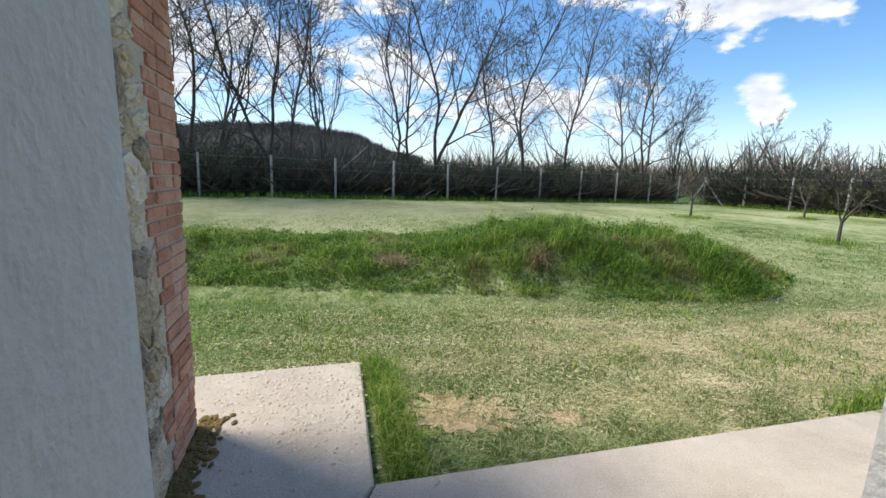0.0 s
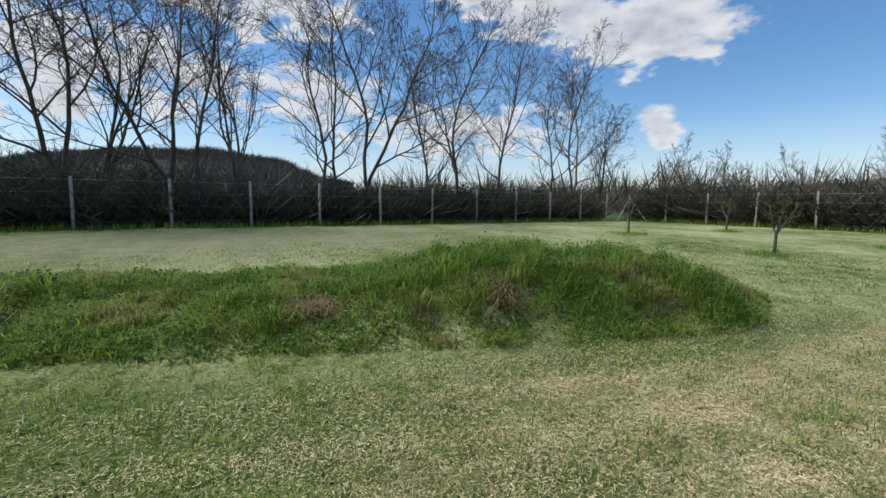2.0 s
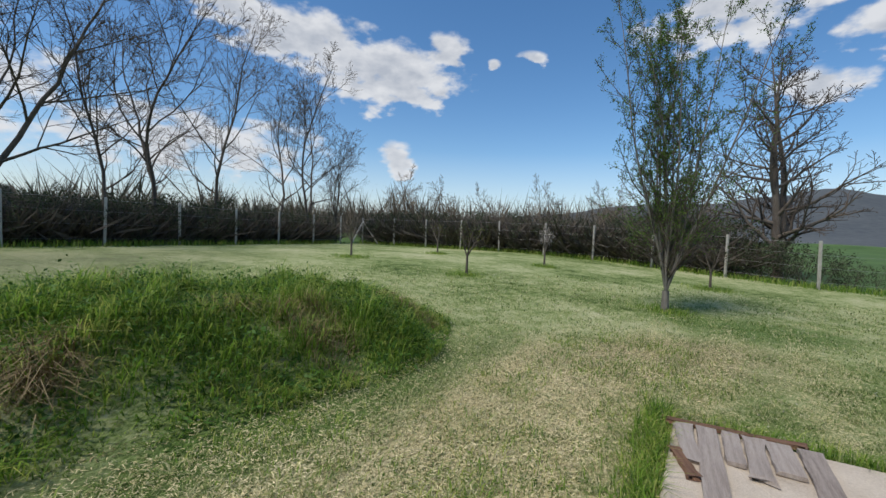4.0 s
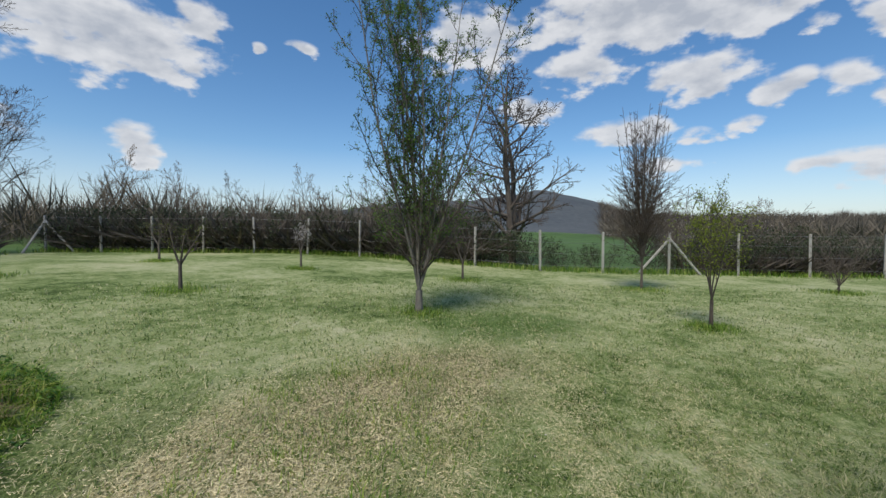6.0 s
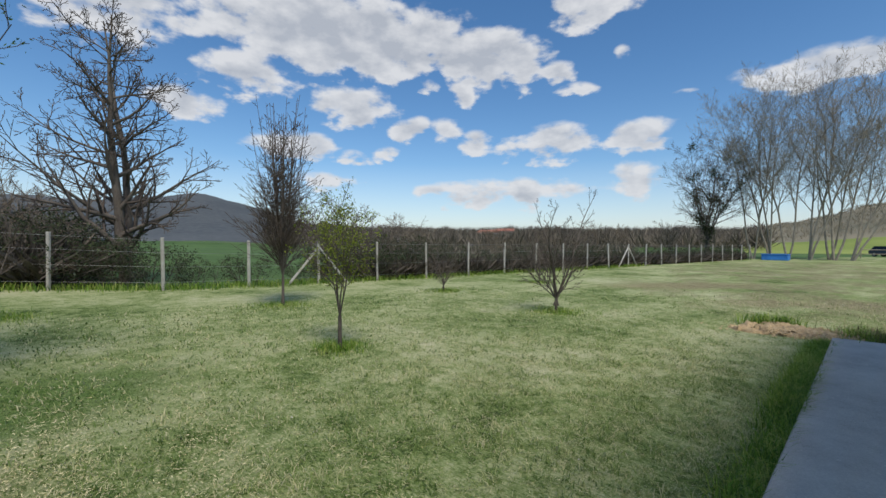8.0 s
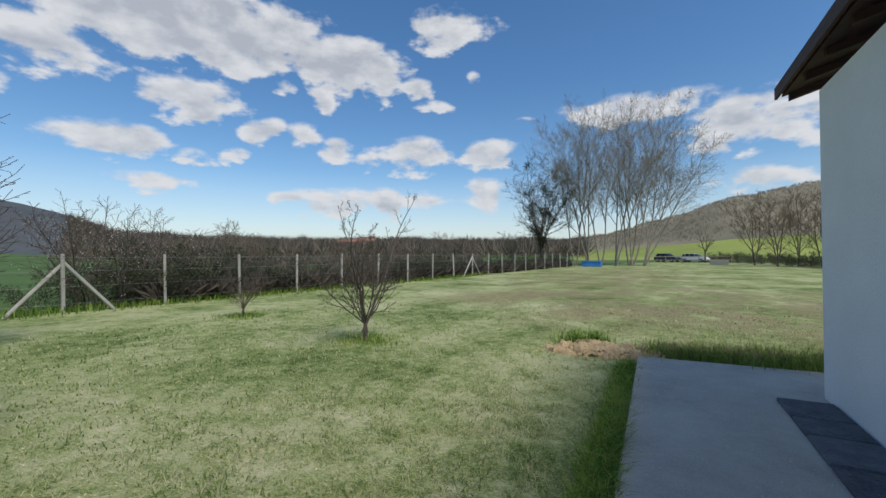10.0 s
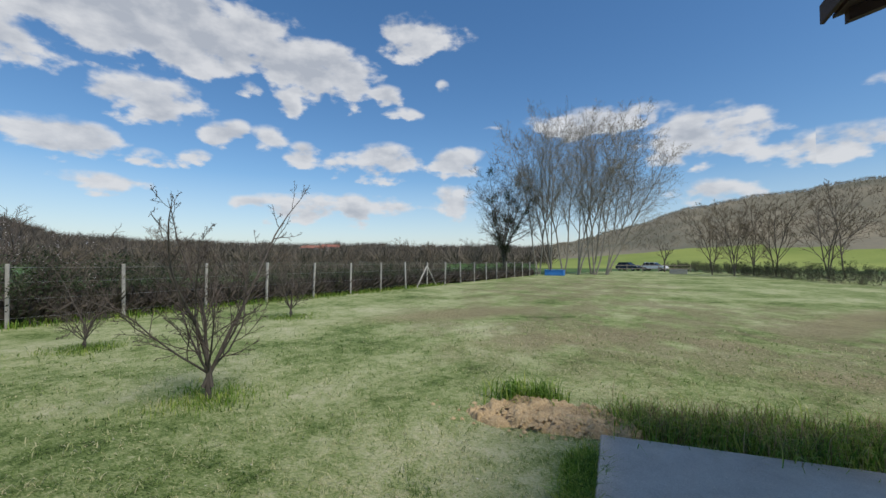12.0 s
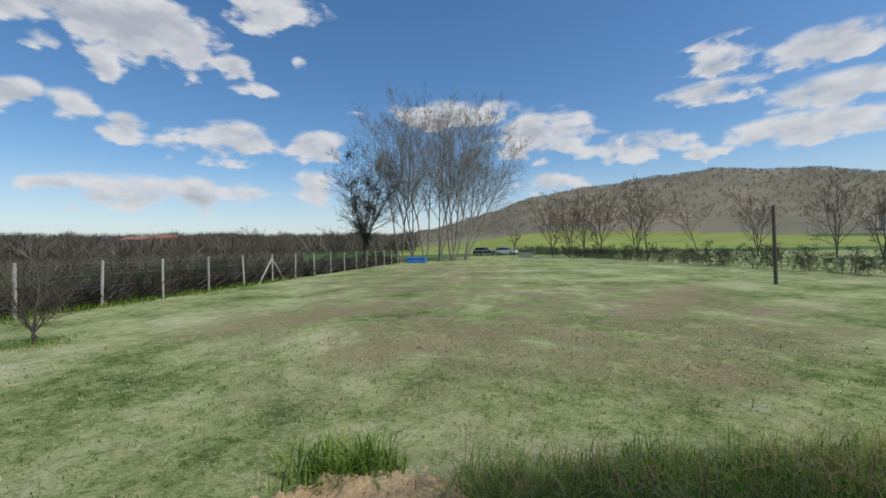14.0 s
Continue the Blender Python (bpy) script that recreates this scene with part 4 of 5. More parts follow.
def far_wood(name, label, seed, az0, az1, r0, r1, n, h0, h1, material, spikes=9, wide=0.055, fan=0.28):
    """Leafless woods in the distance: thin upright sprays of twigs."""
    g = np.random.default_rng(seed)
    az, r = np.radians(g.uniform(az0, az1, n)), np.sqrt(g.uniform(r0 * r0, r1 * r1, n))
    x, y = 4 + r * np.sin(az), r * np.cos(az)
    z = gz(x, y)
    h = g.uniform(h0, h1, n)
    base = np.stack([x, y, z - 0.2], 1)[:, None, :]
    k = spikes
    tip = base + np.stack([g.normal(0, fan, (n, k)) * h[:, None], g.normal(0, fan, (n, k)) * h[:, None], h[:, None] * g.uniform(0.35, 1.05, (n, k))], -1)
    low = base + np.stack([g.normal(0, fan * 0.3, (n, k)) * h[:, None], g.normal(0, fan * 0.3, (n, k)) * h[:, None], h[:, None] * g.uniform(0, 0.3, (n, k))], -1)
    side = np.stack([g.normal(0, 1, (n, k)), g.normal(0, 1, (n, k)), g.normal(0, 0.3, (n, k))], -1) * h[:, None, None] * wide
    mid = (tip + low) / 2 + side
    V = np.stack([low, tip, mid], 2).reshape(-1, 3)
    T = np.arange(len(V)).reshape(-1, 3)
    tagged(link(name, tri_mesh(name, V, T), material), label, "woods", kind="stuff")


DARKWOOD = mat("dark_wood_twig", [(0.3, (0.052, 0.05, 0.045)), (0.7, (0.135, 0.122, 0.098))], 0.02, 5, 0.95, 0.0, 0.1, 0.3, island=0.4)
HAZEWOOD = mat("hazy_wood_twig", [(0.3, (0.075, 0.068, 0.055)), (0.7, (0.185, 0.155, 0.115))], 0.02, 5, 0.95, 0.0, 0.1, 0.3, island=0.4)
far_wood("hill_woods", "brown leafless woods covering the hillside", 1, 150, 235, 270, 620, 16000, 2.2, 4.2, FARTWIG, 9, 0.035)
far_wood("near_hill_woods", "dark wooded rise behind the bare trees", 2, -62, -9, 60, 300, 2600, 5, 9, DARKWOOD, 26, 0.012, 0.32)
far_wood("valley_woods", "brown scrub and hedgerows across the valley", 3, 91, 152, 150, 430, 5200, 5.0, 9.0, HAZEWOOD, 22, 0.022, 0.36)
far_wood("slope_woods", "dark leafless trees on the rise behind the row", 8, -62, -6, 230, 560, 5000, 6, 10, DARKWOOD, 16, 0.03, 0.3)
far_wood("field_scrub", "brown scrub beyond the wire fence", 6, 97, 138, 38, 110, 1100, 1.2, 2.4, HAZEWOOD, 30, 0.016, 0.45)
far_wood("north_scrub", "thin scrub behind the corner of the fence", 7, -8, 72, 38, 120, 2200, 3, 6, HAZEWOOD, 30, 0.012, 0.3)


def undergrowth(name, label, seed, pts, near, deep, n, h0, h1, wide):
    """Dense dark twigs and stalks that fill the foot of the thicket along a fence."""
    g = np.random.default_rng(seed)
    P = np.array(pts)
    i, f = g.integers(0, len(P) - 1, n), g.random(n)
    d = P[i + 1] - P[i]
    d /= np.linalg.norm(d, axis=1)[:, None]
    q = P[i] + (P[i + 1] - P[i]) * f[:, None] + np.stack([-d[:, 1], d[:, 0]], 1) * g.uniform(near, deep, n)[:, None]
    base = np.stack([q[:, 0], q[:, 1], gz(q[:, 0], q[:, 1]) + g.uniform(-0.1, 0.5, n) * h0], 1)
    h = g.uniform(h0, h1, n)
    tip = base + np.stack([g.normal(0, 0.5, n) * h, g.normal(0, 0.5, n) * h, h * g.uniform(0.3, 1.0, n)], 1)
    mid = (base + tip) / 2 + g.normal(0, 1, (n, 3)) * wide
    V = np.stack([base, mid, tip], 1).reshape(-1, 3)
    tagged(link(name, tri_mesh(name, V, np.arange(3 * n).reshape(-1, 3)), THICKET), label, "undergrowth", kind="stuff")


undergrowth("wood_undergrowth", "dark tangled undergrowth along the fence by the wood", 12, FENCE_LEFT, 0.5, 3.2, 70000, 0.7, 1.5, 0.05)
undergrowth("corner_undergrowth", "dark tangled undergrowth along the corner of the fence", 13, [p for p in FENCE_RIGHT if p[1] > 5.5], 0.5, 3.2, 36000, 0.9, 1.9, 0.05)
undergrowth("field_undergrowth", "dark brambles along the fence by the field", 14, [p for p in FENCE_RIGHT if p[1] < -1.5][:24], 0.4, 2.4, 90000, 0.42, 1.0, 0.045)
HEDGE_END = [(27.0, -90.0), (15.0, -71.0), (6.0, -53.0), (-2.0, -36.0), (-9.0, -22.0)]
for x, y, nx, ny in along(HEDGE_END, 2.0):
    add_bush(x - nx * 0.5, y - ny * 0.5, rng.uniform(0.55, 0.85))

# ---- stone wing of the house ----
WING_TOP = 2.62
wall("wall_wing_side", WING - 0.42, WING_S, WING - 0.003, FRONT + 0.3, -0.15, WING_TOP, MORTAR, "rubble stone wall with brick quoins and grey mortar")
wall("wall_wing_front", -9.5, WING_S, WING - 0.423, WING_S + 0.35, -0.15, WING_TOP, MORTAR, "mortared stone front of the low wing")
wing_wall = bpy.data.objects["wall_wing_side"]


def on_wing(a, z, out):
    return hp(WING + out, WING_S + a, z)


def pebble_face(rng, cells, out):
    """A stone from its outline (a, z): a bulged, chipped face with sides that go into the mortar."""
    bm = bmesh.new()
    ca, cz = sum(c[0] for c in cells) / len(cells), sum(c[1] for c in cells) / len(cells)
    rings = []
    for k, (f, o) in enumerate(((1.0, -0.02), (0.97, out * 0.5), (0.86, out), (0.5, out * 1.15))):
        rings.append([bm.verts.new(on_wing(ca + (a - ca) * f, cz + (z - cz) * f, o + rng.uniform(-0.0035, 0.0035) * k)) for a, z in cells])
    mid = bm.verts.new(on_wing(ca, cz, out * rng.uniform(0.9, 1.35)))
    n = len(cells)
    for lo, hi in zip(rings, rings[1:]):
        for i in range(n):
            bm.faces.new((lo[i], lo[(i + 1) % n], hi[(i + 1) % n], hi[i]))
    for i in range(n):
        bm.faces.new((rings[-1][i], rings[-1][(i + 1) % n], mid))
    bmesh.ops.recalc_face_normals(bm, faces=bm.faces)
    return bm


def clip(poly, px, pz, nx, nz):
    """The part of a convex outline on the side of a line that the normal points away from."""
    out = []
    for k in range(len(poly)):
        a, b = poly[k], poly[(k + 1) % len(poly)]
        da, db = (a[0] - px) * nx + (a[1] - pz) * nz, (b[0] - px) * nx + (b[1] - pz) * nz
        if da <= 0:
            out.append(a)
        if da * db < 0:
            f = da / (da - db)
            out.append((a[0] + (b[0] - a[0]) * f, a[1] + (b[1] - a[1]) * f))
    return out


def rubble_cells(rng, a1, z1, tooth, n):
    """Irregular outlines that fill the wall face beside the quoins."""
    seeds = []
    for _ in range(16000):
        if len(seeds) >= n:
            break
        p = (rng.uniform(0.2, a1), rng.uniform(0, z1), 0.42 + 1.15 * rng.random() ** 1.4)
        if p[0] > tooth(p[1]) + 0.05 and all(math.hypot((p[0] - q[0]) * 0.72, (p[1] - q[1]) * 1.1) > 0.10 * (p[2] + q[2]) for q in seeds):
            seeds.append(p)
    cells = []
    for p in seeds:
        poly = [(p[0] - 0.4, max(0, p[1] - 0.3)), (p[0] + 0.4, max(0, p[1] - 0.3)), (p[0] + 0.4, min(z1, p[1] + 0.3)), (p[0] - 0.4, min(z1, p[1] + 0.3))]
        poly = clip(poly, tooth(p[1]) + 0.012, 0, -1, 0)
        poly = clip(poly, a1, 0, 1, 0)
        for q in seeds:
            if q is p or math.hypot(q[0] - p[0], q[1] - p[1]) > 0.9:
                continue
            d = math.hypot(q[0] - p[0], q[1] - p[1])
            nx, nz = (q[0] - p[0]) / d, (q[1] - p[1]) / d
            m = d * p[2] / (p[2] + q[2]) - 0.010
            poly = clip(poly, p[0] + nx * m, p[1] + nz * m, nx, nz)
            if len(poly) < 3:
                break
        if len(poly) >= 3:
            ring = []
            for k in range(len(poly)):
                a, b = poly[k], poly[(k + 1) % len(poly)]
                inner = 0.10 + 0.05 * rng.random()
                for f in (inner, 0.3, 0.5, 0.7, 1 - inner):
                    ring.append((a[0] + (b[0] - a[0]) * f + rng.gauss(0, 0.0055), a[1] + (b[1] - a[1]) * f + rng.gauss(0, 0.0055)))
            cells.append(ring)
    return cells


def build_wing_stones():
    rng = random.Random(77)
    course, toothed = 0.068, []
    z = 0.0
    k = 0
    long = 0.4
    while z < WING_TOP - 0.05:
        if k % 3 == 0:
            long = rng.choice((0.26, 0.34, 0.42, 0.5))
        toothed.append((z, long))
        a, first = 0.0, True
        while a < long - 0.02:
            w = rng.choice((0.12, 0.25)) if first else rng.choice((0.12, 0.25, 0.25))
            w = min(w, long - a)
            if w > 0.05 and not (rng.random() < 0.03 and a > 0.1):
                bm = bmesh.new()
                o = rng.uniform(0.002, 0.012)
                c = on_wing(a + w / 2, z + course / 2, o / 2 - 0.01)
                box(bm, (0.02 + o, w - 0.011, course - 0.011), c, TURN, 0.004)
                for v in bm.verts:
                    v.co += Vector((rng.uniform(-1, 1), rng.uniform(-1, 1), rng.uniform(-1, 1))) * 0.0022
                part("brick", bm, BRICK, wing_wall)
            a += w
            first = False
        z += course
        k += 1

    def tooth(z):
        return max([l for z0, l in toothed if z - 0.16 < z0 < z + 0.16] or [0.4])

    for ring in rubble_cells(rng, 2.1, WING_TOP - 0.01, tooth, 150):
        part("stone", pebble_face(rng, ring, rng.uniform(0.004, 0.02)), STONE, wing_wall)


# ---- roofs ----
def roof(name, label, u_edge, u_in, s0, s1, z_edge, rise, tiles_u):
    """A tiled slope that falls towards +u: boards, rafters that show under the eave, a fascia and rows of tiles."""
    r = thing(name, label, "roof")
    run = u_edge - u_in
    pts = [(u_edge, z_edge), (u_in, z_edge + rise)]

    def slab_of(d0, d1, name, material, ua=u_edge, sa=s0, sb=s1):
        bm = bmesh.new()
        za, zb = z_edge + rise * (u_edge - ua) / run, z_edge + rise
        lo = [bm.verts.new(hp(u, s, z + d0)) for u, s, z in ((ua, sa, za), (ua, sb, za), (u_in, sb, zb), (u_in, sa, zb))]
        hi = [bm.verts.new(hp(u, s, z + d1)) for u, s, z in ((ua, sa, za), (ua, sb, za), (u_in, sb, zb), (u_in, sa, zb))]
        for i in range(4):
            bm.faces.new((lo[i], lo[(i + 1) % 4], hi[(i + 1) % 4], hi[i]))
        bm.faces.new(hi)
        bm.faces.new(lo[::-1])
        bmesh.ops.recalc_face_normals(bm, faces=bm.faces)
        return part(name, bm, material, r)

    slab_of(0.0, 0.03, "board_deck", RAFTER)
    n = int((s1 - s0) / 0.6)
    for i in range(n + 1):
        s = s0 + 0.06 + (s1 - s0 - 0.12) * i / n
        bm = bmesh.new()
        ue = u_edge - 0.06
        u2 = max(u_in, u_edge - 1.6)
        za, zb = z_edge + rise * 0.06 / run, z_edge + rise * (u_edge - u2) / run
        vs = []
        for d in (-0.09, -0.003):
            vs.append([bm.verts.new(hp(u, s + e, z + d)) for u, e, z in ((ue, -0.035, za), (ue, 0.035, za), (u2, 0.035, zb), (u2, -0.035, zb))])
        for k in range(4):
            bm.faces.new((vs[0][k], vs[0][(k + 1) % 4], vs[1][(k + 1) % 4], vs[1][k]))
        bm.faces.new(vs[1])
        bm.faces.new(vs[0][::-1])
        bmesh.ops.recalc_face_normals(bm, faces=bm.faces)
        part("rafter", bm, RAFTER, r)
    # half-round tiles, one mesh shared by all
    bm = bmesh.new()
    rings = []
    for x, rad in ((0.0, 0.085), (0.44, 0.07)):
        for rr in (rad, rad - 0.014):
            rings.append([bm.verts.new((x, rr * math.cos(th), rr * math.sin(th) * 0.85)) for th in np.linspace(0.1, math.pi - 0.1, 7)])
    a, b, c, d = rings
    for i in range(6):
        for f in ((a[i], a[i + 1], c[i + 1], c[i]), (b[i + 1], b[i], d[i], d[i + 1]), (a[i + 1], a[i], b[i], b[i + 1]), (c[i], c[i + 1], d[i + 1], d[i])):
            bm.faces.new(f)
    bmesh.ops.recalc_face_normals(bm, faces=bm.faces)
    proto = part("tile", bm, TILE, r)
    slope = math.atan2(rise, run)
    rng, count, first = random.Random(name), int((s1 - s0) / 0.2), True
    for row in range(tiles_u):
        for i in range(count + 1):
            s = s0 + 0.08 + (s1 - s0 - 0.16) * i / count
            u = u_edge + 0.02 - row * 0.36
            z = z_edge + 0.035 + rise * (u_edge - u) / run
            ob = proto if first else new("tile", proto.data)
            first = False
            ob.parent = r
            ob.matrix_basis = Matrix.Translation(hp(u, s, z)) @ Matrix.Rotation(TURN + math.pi + rng.gauss(0, 0.02), 4, "Z") @ Matrix.Rotation(-slope + rng.gauss(0, 0.01), 4, "Y")
    part("fascia", box(bmesh.new(), (0.03, s1 - s0 + 0.04, 0.15), hp(u_edge + 0.055, (s0 + s1) / 2, z_edge + 0.055), TURN, 0.004), RAFTER, r)
    slab_of(0.034, 0.075, "tile_bed", TILE, u_edge - 0.02 - 0.0)
    return r


roof("roof_main", "terracotta tiled roof with dark brown rafters under the eave", SIDE + 0.17, -5.7, FRONT + 0.9, BACK + 0.72, 3.50, 1.25, 5)
roof("roof_wing", "low tiled roof of the stone wing with dark rafters", WING + 0.24, WING - 2.6, WING_S - 0.34, FRONT - 0.52, 2.66, 0.7, 3)
bm = prism(bmesh.new(), [hp(-5.7, FRONT - 0.5), hp(-5.7, BACK + 0.8), hp(-10.1, BACK + 0.8), hp(-10.1, FRONT - 0.5)], 3.31, 3.45)
tagged(part("roof_far_side", bm, TILE), "plain terracotta far slope of the roof", "roof", kind="structure")

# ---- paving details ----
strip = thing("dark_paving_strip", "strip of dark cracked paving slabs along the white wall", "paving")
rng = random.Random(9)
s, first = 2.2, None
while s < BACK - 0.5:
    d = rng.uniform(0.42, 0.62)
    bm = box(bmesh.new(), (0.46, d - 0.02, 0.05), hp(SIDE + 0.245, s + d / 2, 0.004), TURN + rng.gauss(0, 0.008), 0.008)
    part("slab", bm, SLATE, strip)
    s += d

# rubble grit on the pale border
def grit(name, label, seed, n, place, size, material):
    g = random.Random(seed)
    V, T = [], []
    for _ in range(n):
        x, y, z = place(g)
        s = size * g.uniform(0.35, 1.5)
        k = len(V)
        th = g.uniform(0, 6.28)
        for a in range(4):
            r = s * g.uniform(0.7, 1.2)
            V.append((x + r * math.cos(th + a * 1.57), y + r * math.sin(th + a * 1.57), z))
        V.append((x + s * 0.2, y, z + s * g.uniform(0.5, 0.9)))
        T += [(k, k + 1, k + 4), (k + 1, k + 2, k + 4), (k + 2, k + 3, k + 4), (k + 3, k, k + 4)]
    tagged(link(name, tri_mesh(name, V, T), material), label, "grit", kind="stuff")


def pad_spot(g):
    p = PADC + U * -abs(g.gauss(0.45, 0.4)) + W * abs(g.gauss(0.55, 0.42))
    return p.x, p.y, -0.005


grit("mortar_grit", "crumbs of mortar and stone lying on the concrete", 3, 520, pad_spot, 0.014, MORTAR)
grit("border_grit", "small chips on the grey concrete border", 4, 260, lambda g: tuple(hp(g.uniform(-1.6, -0.05), g.uniform(3, 10.4), -0.003)), 0.01, MORTAR)

moss = bmesh.new()
g = random.Random(2)
for _ in range(320):
    p = on_wing(g.uniform(-0.1, 0.9), 0, abs(g.gauss(0, 0.07)) + 0.01)
    m = Matrix.Translation(p) @ Matrix.Diagonal((g.uniform(0.012, 0.03), g.uniform(0.012, 0.03), g.uniform(0.006, 0.014), 1))
    bmesh.ops.create_icosphere(moss, subdivisions=1, radius=1, matrix=m)
tagged(part("moss_tuft", moss, MOSS), "dry golden moss along the foot of the stone wall", "moss", kind="stuff")

# old boards on the corner of the border
G_BOARD = "old boards on the concrete corner"


def board(length, width, u, s, turn, z, material, label, broken=False):
    bm = box(bmesh.new(), (length, width, 0.034), (0, 0, 0), 0, 0.004)
    bmesh.ops.subdivide_edges(bm, edges=[e for e in bm.edges if abs((e.verts[0].co - e.verts[1].co).x) > length * 0.6], cuts=5)
    gg = random.Random(int(length * 1000) + int(s * 1000))
    for v in bm.verts:
        end = abs(v.co.x) > length * 0.42
        v.co.y += gg.gauss(0, 0.004) + (gg.uniform(-0.03, 0.03) if broken and end else 0)
        v.co.x += gg.uniform(-0.03, 0.03) if broken and end else 0
        v.co.z += gg.gauss(0, 0.0015)
    ob = tagged(part("board", bm, material), label, "board", G_BOARD)
    ob.matrix_basis = Matrix.Translation(hp(u, s, z + 0.0175)) @ Matrix.Rotation(TURN + radians(turn), 4, "Z")
    return ob


board(0.60, 0.11, -0.37, 0.085, 6, 0.0, BOARD, "short split grey board with a broken end", True)
board(1.15, 0.135, -0.64, 0.225, 1, 0.0, BOARD, "long weathered grey board on the concrete")
board(0.50, 0.105, -0.31, 0.365, 0, 0.0, BOARD, "short weathered grey board on the concrete")
board(0.62, 0.115, -0.37, 0.495, -2, 0.0, BOARD, "weathered grey board with a ragged end", True)
board(0.46, 0.15, -0.29, 0.65, 1, 0.0, BOARD, "wide weathered grey board on the concrete")
board(0.80, 0.13, -0.46, 0.815, -1, 0.0, BOARD, "old grey board at the back of the row")
board(0.90, 0.06, -0.02, 0.38, -87, 0.0, ROTTEN, "rotten brown board along the edge of the concrete", True)
board(0.34, 0.06, -0.72, 0.07, 20, 0.0, ROTTEN, "rotten brown splinter of board", True)


# heap of sandy soil at the end of the border
def build_heap():
    bm = bmesh.new()
    bmesh.ops.create_grid(bm, x_segments=90, y_segments=66, size=1)
    for v in bm.verts:
        a, c = v.co.x * 1.0, v.co.y * 0.72
        x, y = 8.68 + a * 0.92 - c * 0.38, -7.42 + a * 0.38 + c * 0.92
        d = (a / 0.9) ** 2 + ((c + 0.10 * math.cos(a * 3)) / 0.42) ** 2 + 0.35 * noise.noise((x * 3, y * 3, 1))
        h = 0.11 * max(0.0, 1 - d) ** 0.6 if d < 1 else -0.05
        h += (0.09 * noise.noise((x * 6, y * 6, 0)) + 0.075 * abs(noise.noise((x * 15, y * 15, 3))) + 0.03 * noise.noise((x * 34, y * 34, 5))) * (d < 1)
        v.co = (x, y, gzf(x, y) + h)
    tagged(part("soil_mound", bm, SOIL, smooth=True), "heap of dry sandy soil and clods at the paving corner", "soil")


build_heap()
grit("soil_clods", "dry clods of sandy soil", 8, 620, lambda g: (lambda a, c: (8.68 + a * 0.92 - c * 0.38, -7.42 + a * 0.38 + c * 0.92, gzf(8.68, -7.42) + 0.11 * max(0.0, 1 - (a / 0.9) ** 2 - (c / 0.42) ** 2) ** 0.6))(g.gauss(0, 0.42), g.gauss(0, 0.2)), 0.028, SOIL)
def bare_spot(x, y, rx, ry, seed):
    bm = bmesh.new()
    bmesh.ops.create_circle(bm, cap_ends=True, segments=60, radius=1)
    gg = random.Random(seed)
    for v in bm.verts:
        k = gg.uniform(0.55, 1.2)
        px, py = x + v.co.x * rx * k, y + v.co.y * ry * k
        v.co = (px, py, gzf(px, py) + 0.006)
    tagged(part("bare_soil_patch", bm, SOIL), "bare sandy patch worn in the grass", "soil")


bare_spot(-0.5, 2.12, 0.42, 0.28, 1)
bare_spot(0.25, 2.15, 0.14, 0.10, 2)

# ---- far end of the field ----
def car(label, paint, at, turn):
    """A parked car: bodywork, cabin, windows, wheels, lamps."""
    c = thing("car", label, "car", "parked cars", at, radians(turn))
    bm = bmesh.new()
    prof = [(-2.1, 0.35), (-2.15, 0.75), (-2.0, 0.98), (-1.0, 1.02), (1.0, 1.0), (1.9, 0.88), (2.15, 0.65), (2.12, 0.35)]
    L = [bm.verts.new((x, -0.85 + 0.06 * (z > 0.9), z)) for x, z in prof]
    R = [bm.verts.new((x, 0.85 - 0.06 * (z > 0.9), z)) for x, z in prof]
    for i in range(len(prof)):
        j = (i + 1) % len(prof)
        bm.faces.new((L[i], L[j], R[j], R[i]))
    bm.faces.new(L[::-1])
    bm.faces.new(R)
    bmesh.ops.recalc_face_normals(bm, faces=bm.faces)
    body = part("body", bm, paint, c)
    bm = bmesh.new()
    lo = [bm.verts.new((x, y, 1.0)) for x, y in ((-1.95, -0.78), (0.95, -0.78), (0.95, 0.78), (-1.95, 0.78))]
    hi = [bm.verts.new((x, y, 1.52)) for x, y in ((-1.6, -0.62), (0.15, -0.62), (0.15, 0.62), (-1.6, 0.62))]
    for i in range(4):
        bm.faces.new((lo[i], lo[(i + 1) % 4], hi[(i + 1) % 4], hi[i]))
    bm.faces.new(hi)
    part("cabin", bm, GLASSM, c, "dark tinted windows")
    part("roof_panel", box(bmesh.new(), (1.8, 1.28, 0.05), (-0.72, 0, 1.54), 0, 0.02), paint, c)
    for x in (-1.35, -0.62, 0.25):
        for y in (-0.70, 0.70):
            part("pillar", box(bmesh.new(), (0.07, 0.05, 0.55), (x, y, 1.26), 0, 0.0, Matrix.Rotation(-0.27 if y > 0 else 0.27, 4, "X")), paint, c)
    for x in (-1.35, 1.35):
        for y in (-0.82, 0.82):
            w = part("wheel", rod(bmesh.new(), (x, y - 0.1, 0.33), (x, y + 0.1, 0.33), 0.33, sides=20), RUBBER, c)
            part("rim", rod(bmesh.new(), (x, y - 0.106, 0.33), (x, y + 0.106, 0.33), 0.2, sides=14), WIRE, w)
    for y in (-0.6, 0.6):
        part("headlight", box(bmesh.new(), (0.1, 0.34, 0.13), (2.08, y, 0.74), 0, 0.02), WIRE, c, "clear headlight")
    return c


